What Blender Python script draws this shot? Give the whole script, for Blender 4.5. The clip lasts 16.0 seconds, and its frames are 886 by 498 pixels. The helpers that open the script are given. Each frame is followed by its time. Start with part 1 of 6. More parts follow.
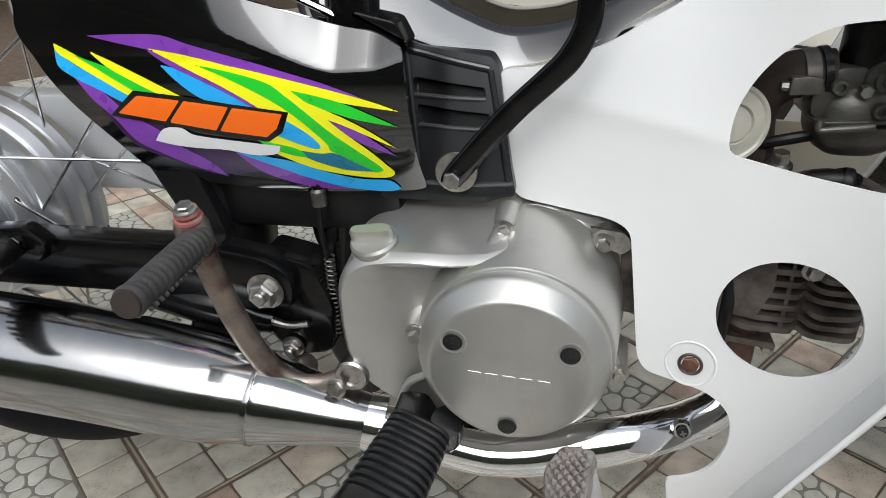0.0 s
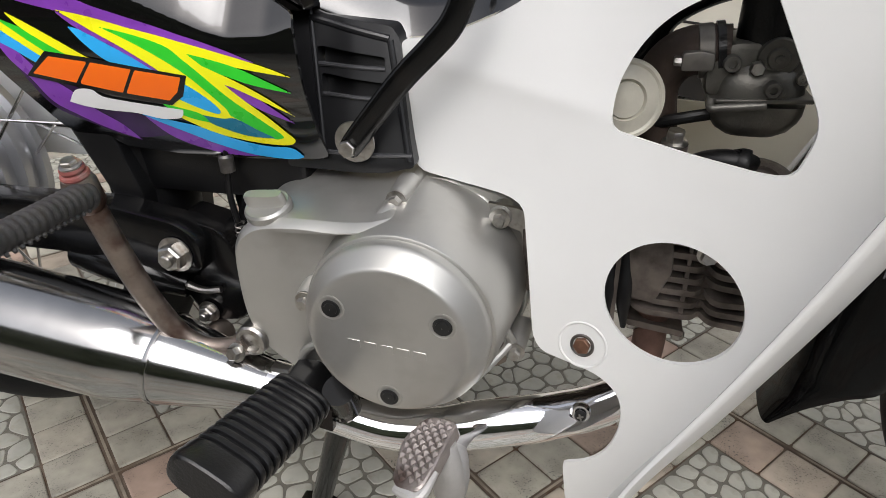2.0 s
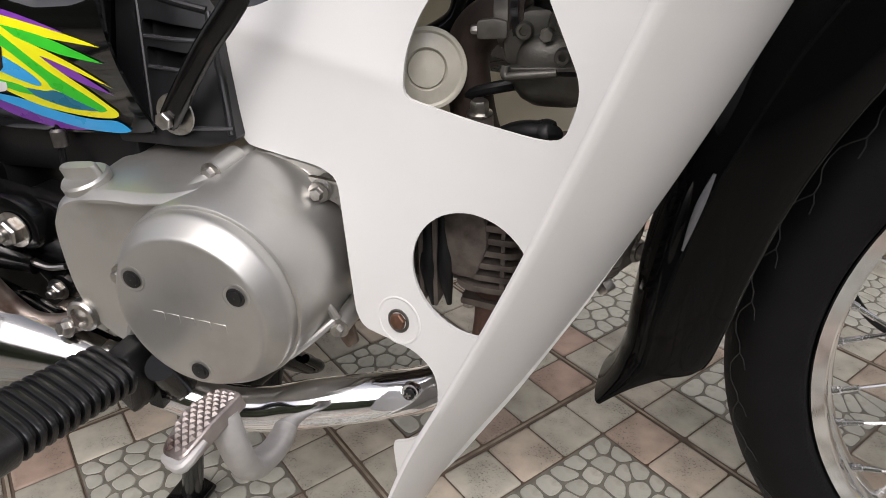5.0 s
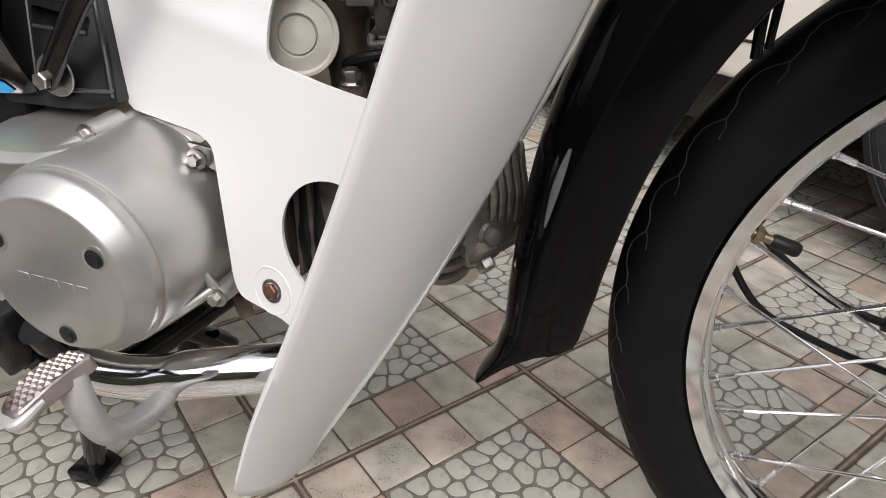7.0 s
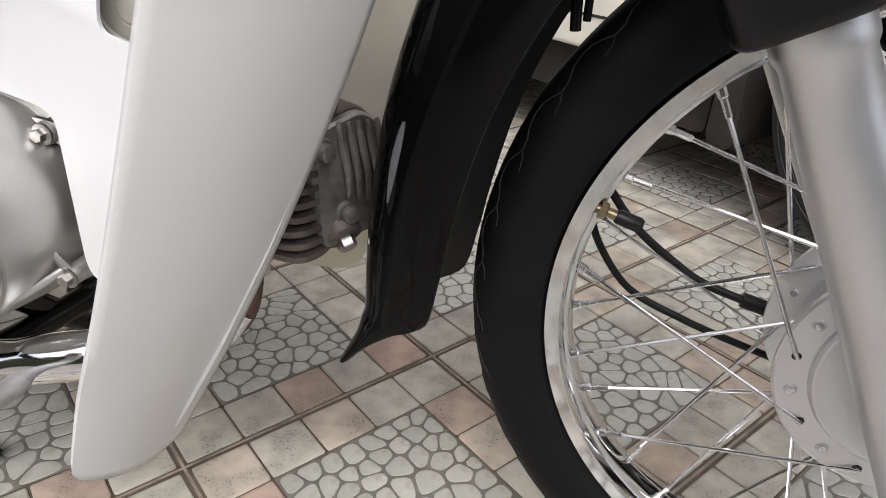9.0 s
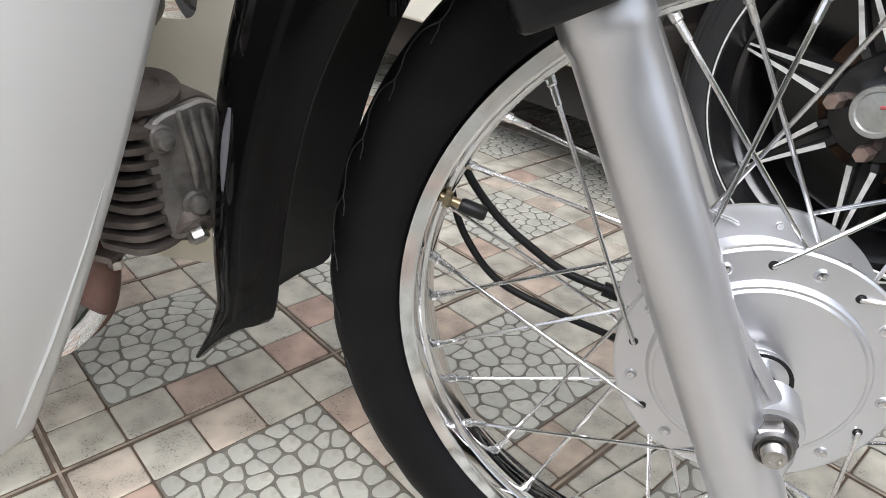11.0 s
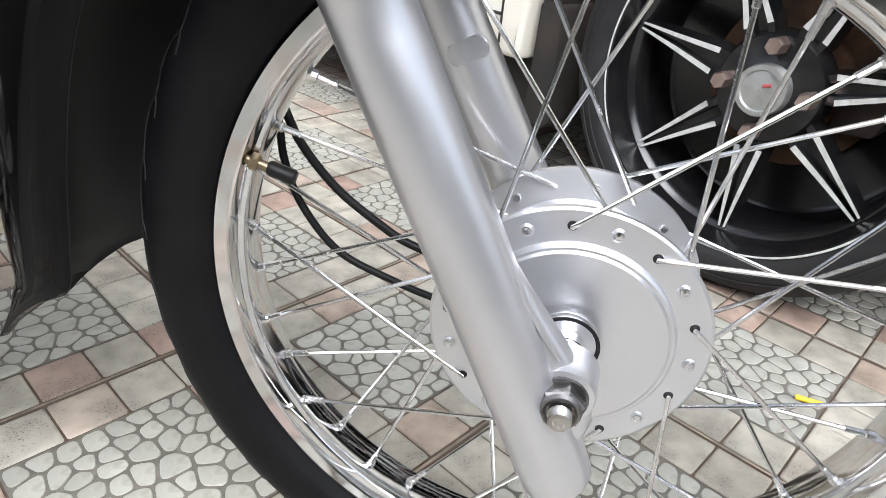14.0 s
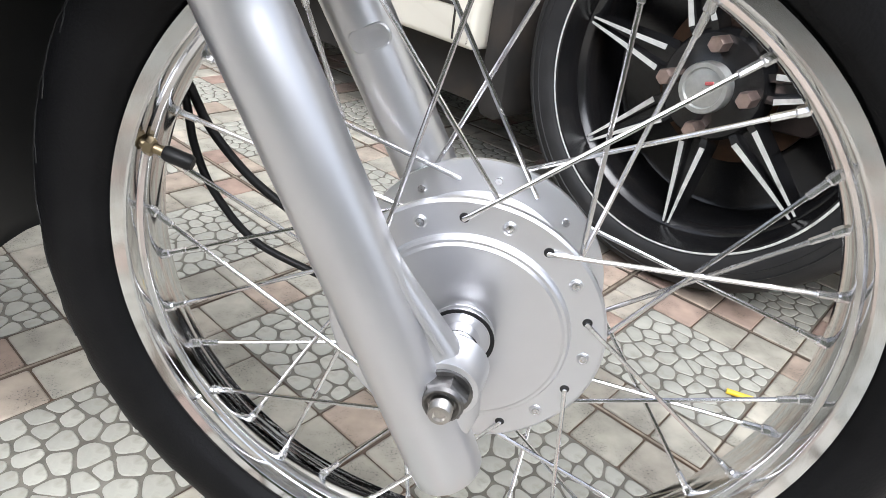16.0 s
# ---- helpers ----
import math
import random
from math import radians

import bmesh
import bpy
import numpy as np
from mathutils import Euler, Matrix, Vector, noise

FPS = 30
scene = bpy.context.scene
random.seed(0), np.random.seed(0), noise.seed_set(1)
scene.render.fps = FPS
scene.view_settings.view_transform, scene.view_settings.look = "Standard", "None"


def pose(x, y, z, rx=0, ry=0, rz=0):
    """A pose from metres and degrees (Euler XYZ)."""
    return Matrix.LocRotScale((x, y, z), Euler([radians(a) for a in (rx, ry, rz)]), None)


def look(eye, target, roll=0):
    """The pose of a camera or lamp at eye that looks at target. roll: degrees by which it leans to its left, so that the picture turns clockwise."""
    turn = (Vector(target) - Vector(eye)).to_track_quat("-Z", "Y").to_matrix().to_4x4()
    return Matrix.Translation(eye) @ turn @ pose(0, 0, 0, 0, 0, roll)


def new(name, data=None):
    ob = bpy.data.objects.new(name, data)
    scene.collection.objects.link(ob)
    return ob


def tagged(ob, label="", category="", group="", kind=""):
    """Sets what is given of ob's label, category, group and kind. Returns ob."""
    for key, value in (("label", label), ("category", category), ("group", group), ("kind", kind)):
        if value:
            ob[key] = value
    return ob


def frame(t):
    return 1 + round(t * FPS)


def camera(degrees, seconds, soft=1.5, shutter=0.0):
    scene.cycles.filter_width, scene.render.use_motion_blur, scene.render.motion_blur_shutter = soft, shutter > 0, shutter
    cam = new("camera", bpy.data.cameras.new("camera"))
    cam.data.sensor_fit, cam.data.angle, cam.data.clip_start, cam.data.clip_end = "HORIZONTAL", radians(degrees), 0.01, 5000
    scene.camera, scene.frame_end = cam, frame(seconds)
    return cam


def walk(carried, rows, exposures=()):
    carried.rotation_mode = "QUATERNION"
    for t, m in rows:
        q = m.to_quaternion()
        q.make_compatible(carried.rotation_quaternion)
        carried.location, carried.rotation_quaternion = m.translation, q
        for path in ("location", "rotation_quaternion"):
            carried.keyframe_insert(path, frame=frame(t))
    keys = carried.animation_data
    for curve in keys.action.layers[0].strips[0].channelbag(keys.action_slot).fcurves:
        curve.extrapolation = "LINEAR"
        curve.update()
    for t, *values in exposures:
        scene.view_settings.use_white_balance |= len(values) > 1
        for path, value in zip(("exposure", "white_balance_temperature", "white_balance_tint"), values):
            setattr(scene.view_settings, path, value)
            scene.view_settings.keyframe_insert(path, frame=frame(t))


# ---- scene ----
import collections
import itertools

cam = camera(67.9, 16.0, soft=0.5)
PATH = [
    (0, (-0.572, -0.483, 0.594), (-0.937, 1.249, -0.338), -1.6),
    (0.5, (-0.545, -0.476, 0.591), (-0.914, 1.248, -0.352), -1.2),
    (1, (-0.517, -0.473, 0.586), (-0.922, 1.245, -0.354), -1.0),
    (1.5, (-0.493, -0.47, 0.581), (-0.935, 1.238, -0.362), -1.0),
    (2, (-0.468, -0.466, 0.576), (-0.945, 1.232, -0.367), -0.9),
    (2.5, (-0.445, -0.463, 0.571), (-0.935, 1.235, -0.366), -0.9),
    (3, (-0.423, -0.458, 0.568), (-0.918, 1.238, -0.37), -0.9),
    (3.5, (-0.402, -0.452, 0.564), (-0.895, 1.247, -0.369), -0.9),
    (3.7, (-0.391, -0.45, 0.56), (-0.894, 1.252, -0.363), -1.1),
    (5.8, (-0.305, -0.425, 0.547), (-0.819, 1.272, -0.379), -0.5),
    (6, (-0.297, -0.423, 0.545), (-0.811, 1.274, -0.381), -0.1),
    (6.5, (-0.274, -0.418, 0.54), (-0.786, 1.275, -0.394), 0.2),
    (7, (-0.253, -0.414, 0.535), (-0.743, 1.284, -0.401), 1.3),
    (7.5, (-0.234, -0.41, 0.532), (-0.701, 1.293, -0.406), 1.9),
    (8, (-0.214, -0.405, 0.53), (-0.66, 1.301, -0.416), 2.1),
    (8.5, (-0.196, -0.4, 0.527), (-0.614, 1.31, -0.422), 2.3),
    (9, (-0.179, -0.396, 0.525), (-0.566, 1.323, -0.422), 2.7),
    (9.5, (-0.16, -0.392, 0.523), (-0.515, 1.336, -0.419), 3.2),
    (10, (-0.141, -0.389, 0.521), (-0.461, 1.351, -0.412), 3.8),
    (10.2, (-0.135, -0.387, 0.521), (-0.441, 1.358, -0.408), 3.9),
    (12.3, (-0.064, -0.372, 0.512), (-0.279, 1.376, -0.438), 4.6),
    (12.5, (-0.059, -0.37, 0.51), (-0.266, 1.38, -0.435), 4.7),
    (13, (-0.046, -0.367, 0.507), (-0.228, 1.384, -0.443), 5.2),
    (13.5, (-0.034, -0.363, 0.505), (-0.178, 1.393, -0.441), 5.6),
    (14, (-0.02, -0.359, 0.505), (-0.143, 1.396, -0.446), 5.8),
    (14.5, (-0.008, -0.356, 0.505), (-0.113, 1.398, -0.45), 6.1),
    (15, (0.005, -0.354, 0.505), (-0.082, 1.398, -0.456), 6.7),
    (15.5, (0.015, -0.352, 0.506), (-0.055, 1.398, -0.46), 7.3),
    (16, (0.025, -0.351, 0.508), (-0.021, 1.399, -0.459), 8.0),
]
walk(cam, [(t, look(eye, target, roll)) for t, eye, target, roll in PATH],
     exposures=[(0, 0.12, 6250, 8), (3.5, 0.05, 6650, 14), (7.0, 0.32, 6500, 15), (10.0, 0.50, 6300, 12), (12.5, 0.90, 6100, 11), (16.0, 0.88, 6120, 11)])

# ---------------------------------------------------------------- light
world = bpy.data.worlds.new("overcast_sky")
scene.world = world
world.use_nodes = True
wn = world.node_tree.nodes
sky = wn.new("ShaderNodeTexSky")
sky.sky_type = 'NISHITA'
sky.sun_disc = False
sky.sun_elevation, sky.sun_rotation = radians(52), radians(182)
sky.dust_density = 4.0
grey = wn.new("ShaderNodeHueSaturation")          # thin cloud takes most of the blue out
grey.inputs["Saturation"].default_value = 0.35
world.node_tree.links.new(sky.outputs[0], grey.inputs["Color"])
world.node_tree.links.new(grey.outputs[0], wn["Background"].inputs[0])
wn["Background"].inputs[1].default_value = 0.15
sun = new("sun", bpy.data.lights.new("sun", 'SUN'))
sun.data.energy, sun.data.angle, sun.data.color = 1.7, radians(50), (0.98, 0.985, 1.0)
sun.matrix_world = look((0.9, -2.5, 3.2), (0, 0, 0))


# ---------------------------------------------------------------- materials
def rgb(c):
    return (*c, 1.0)


def material(name, colour, rough=0.5, metal=0.0, coat=0.0, vary=0.12, scale=30.0, bump=0.0, bump_scale=400.0,
             stain=None, stain_amount=0.0, stain_scale=12.0, island=0.0, spec=0.5, rough_vary=0.1, aniso=0.0):
    """A principled surface with fine grain, broad cloudy variation and optional stains."""
    m = bpy.data.materials.new(name)
    m.use_nodes = True
    nt = m.node_tree
    n, l = nt.nodes, nt.links
    b = n["Principled BSDF"]
    co = n.new("ShaderNodeTexCoord")
    big = n.new("ShaderNodeTexNoise")
    big.inputs["Scale"].default_value, big.inputs["Detail"].default_value = scale, 6
    l.new(co.outputs["Object"], big.inputs["Vector"])
    ramp = n.new("ShaderNodeMapRange")
    ramp.inputs[1].default_value, ramp.inputs[2].default_value = 0.3, 0.7
    ramp.inputs[3].default_value, ramp.inputs[4].default_value = 1 - vary, 1 + vary
    l.new(big.outputs[0], ramp.inputs[0])
    mul = n.new("ShaderNodeVectorMath")
    mul.operation = 'SCALE'
    mul.inputs[0].default_value = colour
    l.new(ramp.outputs[0], mul.inputs["Scale"])
    col = mul.outputs[0]
    if island:
        oi = n.new("ShaderNodeObjectInfo")
        r2 = n.new("ShaderNodeMapRange")
        r2.inputs[3].default_value, r2.inputs[4].default_value = 1 - island, 1 + island
        l.new(oi.outputs["Random"], r2.inputs[0])
        mu = n.new("ShaderNodeVectorMath")
        mu.operation = 'SCALE'
        l.new(col, mu.inputs[0])
        l.new(r2.outputs[0], mu.inputs["Scale"])
        col = mu.outputs[0]
    if stain:
        st = n.new("ShaderNodeTexNoise")
        st.inputs["Scale"].default_value, st.inputs["Detail"].default_value = stain_scale, 8
        l.new(co.outputs["Object"], st.inputs["Vector"])
        sr = n.new("ShaderNodeMapRange")
        sr.inputs[1].default_value, sr.inputs[2].default_value, sr.inputs[4].default_value = 0.52, 0.68, stain_amount
        l.new(st.outputs[0], sr.inputs[0])
        mx = n.new("ShaderNodeMix")
        mx.data_type = 'RGBA'
        l.new(sr.outputs[0], mx.inputs[0])
        l.new(col, mx.inputs[6])
        mx.inputs[7].default_value = rgb(stain)
        col = mx.outputs[2]
    l.new(col, b.inputs["Base Color"])
    b.inputs["Metallic"].default_value = metal
    b.inputs["Specular IOR Level"].default_value = spec
    b.inputs["Anisotropic"].default_value = aniso
    rr = n.new("ShaderNodeMapRange")
    rr.inputs[3].default_value, rr.inputs[4].default_value = max(0.01, rough * (1 - rough_vary)), min(1, rough * (1 + rough_vary))
    l.new(big.outputs[0], rr.inputs[0])
    l.new(rr.outputs[0], b.inputs["Roughness"])
    b.inputs["Coat Weight"].default_value, b.inputs["Coat Roughness"].default_value = coat, 0.06
    if bump:
        fine = n.new("ShaderNodeTexNoise")
        fine.inputs["Scale"].default_value, fine.inputs["Detail"].default_value = bump_scale, 4
        l.new(co.outputs["Object"], fine.inputs["Vector"])
        bp = n.new("ShaderNodeBump")
        bp.inputs["Strength"].default_value, bp.inputs["Distance"].default_value = bump, 0.001
        l.new(fine.outputs[0], bp.inputs["Height"])
        l.new(bp.outputs[0], b.inputs["Normal"])
    return m


WHITE = material("white_plastic", (0.70, 0.70, 0.685), 0.38, coat=0.08, vary=0.02, scale=9, stain=(0.60, 0.595, 0.57), stain_amount=0.3, stain_scale=5)
BLACK = material("gloss_black_plastic", (0.003, 0.003, 0.0032), 0.07, spec=0.9, coat=0.6, vary=0.2, scale=14)
SATIN = material("satin_black_plastic", (0.005, 0.005, 0.0055), 0.3, spec=0.35, bump=0.2, bump_scale=900)
FRAMEB = material("black_enamel_steel", (0.0035, 0.0035, 0.0037), 0.16, spec=0.35, vary=0.3, stain=(0.018, 0.015, 0.013), stain_amount=0.3, stain_scale=40)
RUBBER = material("black_rubber", (0.006, 0.006, 0.0063), 0.45, spec=0.35, bump=0.12, bump_scale=700, vary=0.2)
FENDB = material("deep_black_fender_plastic", (0.0022, 0.0022, 0.0023), 0.08, spec=0.15, vary=0.2, scale=14)
PEGR = material("shiny_worn_rubber", (0.007, 0.007, 0.0075), 0.3, spec=0.5, bump=0.25, bump_scale=500, vary=0.2)
DULLS = material("greasy_grey_steel", (0.16, 0.15, 0.14), 0.45, metal=0.9, vary=0.3, scale=120)
TYRE = material("tyre_rubber", (0.005, 0.005, 0.0054), 0.55, spec=0.14, bump=0.3, bump_scale=500, vary=0.25, stain=(0.010, 0.010, 0.0105), stain_amount=0.25, stain_scale=25)
OLDCHROME = material("hazy_chrome", (0.43, 0.43, 0.428), 0.13, metal=1, vary=0.08, scale=25, rough_vary=0.5, bump=0.05, bump_scale=60)
CHROME = material("chrome", (0.86, 0.86, 0.88), 0.08, metal=1, vary=0.05, scale=25, rough_vary=0.5)
RIMC = material("rim_chrome", (0.70, 0.70, 0.70), 0.09, metal=1, vary=0.06, scale=25, rough_vary=0.5, stain=(0.45, 0.43, 0.40), stain_amount=0.4, stain_scale=40)
STREAK = material("sky_glint_grey", (0.10, 0.10, 0.11), 0.2, vary=0.1)
SPOKE = material("bright_steel_spoke", (0.70, 0.70, 0.71), 0.20, metal=1, vary=0.1, scale=60)
NIPPLE = material("plated_nipple", (0.78, 0.78, 0.78), 0.22, metal=0.95, vary=0.15, scale=120)
SILVER = material("silver_paint", (0.66, 0.665, 0.685), 0.34, metal=0.9, vary=0.04, scale=20)
ENGINE = material("engine_silver_paint", (0.485, 0.478, 0.452), 0.38, metal=0.8, vary=0.07, scale=16, bump=0.03, bump_scale=700, stain=(0.33, 0.30, 0.27), stain_amount=0.35, stain_scale=22)
RAWALU = material("weathered_aluminium", (0.16, 0.135, 0.118), 0.55, metal=0.5, vary=0.35, scale=45, bump=0.35, bump_scale=600, stain=(0.035, 0.026, 0.021), stain_amount=0.85, stain_scale=30)
STEEL = material("zinc_bolt_steel", (0.46, 0.445, 0.42), 0.3, metal=1, vary=0.2, scale=120, stain=(0.18, 0.13, 0.09), stain_amount=0.4, stain_scale=160)
RUST = material("worn_rusty_chrome", (0.27, 0.225, 0.195), 0.34, metal=0.8, vary=0.2, scale=60, bump=0.3, bump_scale=900, stain=(0.085, 0.035, 0.025), stain_amount=1.0, stain_scale=26)
ORANGE = material("orange_vinyl", (1.0, 0.17, 0.004), 0.3, vary=0.02)
PURPLE = material("purple_vinyl", (0.22, 0.05, 0.42), 0.28, vary=0.12, scale=60)
YELLOW = material("yellow_vinyl", (0.95, 0.92, 0.01), 0.28, vary=0.03)
GREEN = material("green_vinyl", (0.03, 0.62, 0.03), 0.28, vary=0.08, scale=50)
BLUE = material("blue_vinyl", (0.03, 0.42, 0.88), 0.28, vary=0.06, scale=50)
TEAL = material("teal_vinyl", (0.01, 0.18, 0.30), 0.28, vary=0.1, scale=50)
WHITEV = material("white_vinyl", (0.85, 0.85, 0.85), 0.3, vary=0.02)
BRASS = material("brass", (0.30, 0.24, 0.15), 0.4, metal=1, vary=0.15, scale=120)


# ---------------------------------------------------------------- mesh helpers
def part(name, bm, mat, parent=None, label="", sharp=35, weld=0.0):
    """Link a bmesh as one mesh object, smooth with sharp creases, in world coordinates, under a parent."""
    if weld:
        bmesh.ops.remove_doubles(bm, verts=bm.verts, dist=weld)
    bmesh.ops.recalc_face_normals(bm, faces=bm.faces)
    me = bpy.data.meshes.new(name)
    bm.to_mesh(me)
    bm.free()
    me.shade_smooth()
    me.set_sharp_from_angle(angle=radians(sharp))
    me.materials.append(mat)
    ob = new(name, me)
    if parent:
        attach(ob, parent)
    if label:
        ob["label"] = label
    return ob


def attach(ob, parent):
    top = Matrix.Identity(4)
    p = parent
    while p:
        top = p.matrix_basis.copy() if p.parent is None else top
        p = p.parent
    ob.parent = parent
    ob.matrix_parent_inverse = top.inverted() if parent.parent is None else Matrix.Identity(4)


def thing(name, x, y, z, label, category, **kw):
    e = new(name)
    e.matrix_basis = pose(x, y, z)
    e.empty_display_size = 0.05
    return tagged(e, label, category, **kw)


def spline(pts, n=8, closed=False):
    """Catmull-Rom through points of any dimension."""
    p = [np.array(q, float) for q in pts]
    out = []
    m = len(p)
    for i in range(m if closed else m - 1):
        if closed:
            a, b, c, d = p[i - 1], p[i], p[(i + 1) % m], p[(i + 2) % m]
        else:
            a, b, c, d = p[max(i - 1, 0)], p[i], p[i + 1], p[min(i + 2, m - 1)]
        for k in range(n):
            t = k / n
            out.append(0.5 * (2 * b + (c - a) * t + (2 * a - 5 * b + 4 * c - d) * t * t + (3 * b - a - 3 * c + d) * t ** 3))
    if not closed:
        out.append(p[-1])
    return out


def round_poly(pts, r, n=5):
    """Round the corners of a closed 2D polygon by a radius."""
    out = []
    m = len(pts)
    for i in range(m):
        a, b, c = (np.array(pts[(i + k) % m][:2], float) for k in (-1, 0, 1))
        rr = pts[i][2] if len(pts[i]) > 2 else r
        u, v = a - b, c - b
        d = min(rr, np.linalg.norm(u) * 0.48, np.linalg.norm(v) * 0.48)
        s, e = b + u / np.linalg.norm(u) * d, b + v / np.linalg.norm(v) * d
        for k in range(n + 1):
            t = k / n
            out.append((1 - t) ** 2 * s + 2 * t * (1 - t) * b + t * t * e)
    return out


def ring_faces(bm, rings, closed=True, caps=True):
    vs = [[bm.verts.new(p) for p in r] for r in rings]
    n = len(vs[0])
    for a, b in zip(vs, vs[1:]):
        for i in range(n if closed else n - 1):
            bm.faces.new((a[i], a[(i + 1) % n], b[(i + 1) % n], b[i]))
    if caps and closed:
        bm.faces.new(vs[0][::-1])
        bm.faces.new(vs[-1])
    return vs


def tube(pts, radius, seg=12, n=6, caps=True, bm=None, flat=1.0, smooth=True):
    """A tube along a smooth path; radius a number or one per control point; flat squeezes it sideways."""
    bm = bm or bmesh.new()
    rad = [radius] * len(pts) if isinstance(radius, (int, float)) else list(radius)
    path = spline([(*p, r) for p, r in zip(pts, rad)], n) if smooth and len(pts) > 2 else [np.array((*p, r)) for p, r in zip(pts, rad)]
    up, rings = None, []
    for i, q in enumerate(path):
        c = Vector(q[:3])
        d = (Vector(path[min(i + 1, len(path) - 1)][:3]) - Vector(path[max(i - 1, 0)][:3])).normalized()
        if up is None:
            up = d.orthogonal().normalized() if abs(d.y) > 0.95 else d.cross(Vector((0, 1, 0))).normalized()
        up = (up - d * up.dot(d)).normalized()
        side = d.cross(up)
        rings.append([c + (up * math.cos(a) + side * math.sin(a) * flat) * q[3] for a in (2 * math.pi * k / seg for k in range(seg))])
    ring_faces(bm, rings, caps=caps)
    return bm


def lathe(profile, m, seg=32, bm=None, caps=False):
    """Turn (radius, height) pairs about local z, at pose m."""
    bm = bm or bmesh.new()
    rings = [[m @ Vector((r * math.cos(2 * math.pi * k / seg), r * math.sin(2 * math.pi * k / seg), h)) for k in range(seg)] for r, h in profile]
    ring_faces(bm, rings, caps=caps)
    return bm


def toward(x, y, z):
    """Pose whose local z points to the bike's right side (world -y)."""
    return pose(x, y, z, 90)


def prism(outline, y0, y1, bevel=0.0, bm=None, seg=2):
    """Solid from an (x, z) outline between y0 (back) and y1 (front, nearer the right side), front edge rounded."""
    bm = bm or bmesh.new()
    pts = [np.array(p[:2], float) for p in outline]
    c = sum(pts) / len(pts)
    s = 1 if y1 > y0 else -1

    def inset(d):
        m = len(pts)
        out = []
        area = sum(pts[i][0] * pts[(i + 1) % m][1] - pts[(i + 1) % m][0] * pts[i][1] for i in range(m))
        for i in range(m):
            u, v = pts[i] - pts[i - 1], pts[(i + 1) % m] - pts[i]
            t = u / (np.linalg.norm(u) + 1e-9) + v / (np.linalg.norm(v) + 1e-9)
            t = t / (np.linalg.norm(t) + 1e-9)
            nn = np.array((-t[1], t[0])) * (1 if area > 0 else -1)
            out.append(pts[i] + nn * d)
        return out
    rings = [[(p[0], y0, p[1]) for p in pts]]
    if bevel:
        for k in range(seg + 1):
            a = math.pi / 2 * k / seg
            rings.append([(p[0], y1 - s * bevel * (1 - math.sin(a)), p[1]) for p in inset(bevel * (1 - math.cos(a)))])
    else:
        rings.append([(p[0], y1, p[1]) for p in pts])
    ring_faces(bm, rings)
    return bm


def hexbolt(x, y, z, r=0.006, h=0.005, flange=0.0, m=None, bm=None, stud=0.0):
    """Hexagon head pointing to local z of the pose (default: the bike's right side)."""
    bm = bm or bmesh.new()
    m = m or toward(x, y, z)
    if flange:
        lathe([(0.0005, 0), (flange, 0), (flange, 0.0012), (r * 0.9, 0.002), (0.0005, 0.002)], m, 20, bm)
    prof = [(r * 0.99, 0), (r, 0.0003), (r, h * 0.8), (r * 0.86, h)]
    rings = [[m @ Vector((q * math.cos(math.pi / 3 * k + 0.3), q * math.sin(math.pi / 3 * k + 0.3), hh + (0.0015 if flange else 0))) for k in range(6)] for q, hh in prof]
    ring_faces(bm, rings)
    if stud:
        lathe([(r * 0.5, h), (r * 0.5, h + stud), (r * 0.4, h + stud + 0.001), (0.0003, h + stud + 0.001)], m, 14, bm)
    return bm


def inside(poly, x, z):
    w = False
    for (x0, z0), (x1, z1) in zip(poly, poly[1:] + poly[:1]):
        if (z0 > z) != (z1 > z) and x < (x1 - x0) * (z - z0) / (z1 - z0) + x0:
            w = not w
    return w


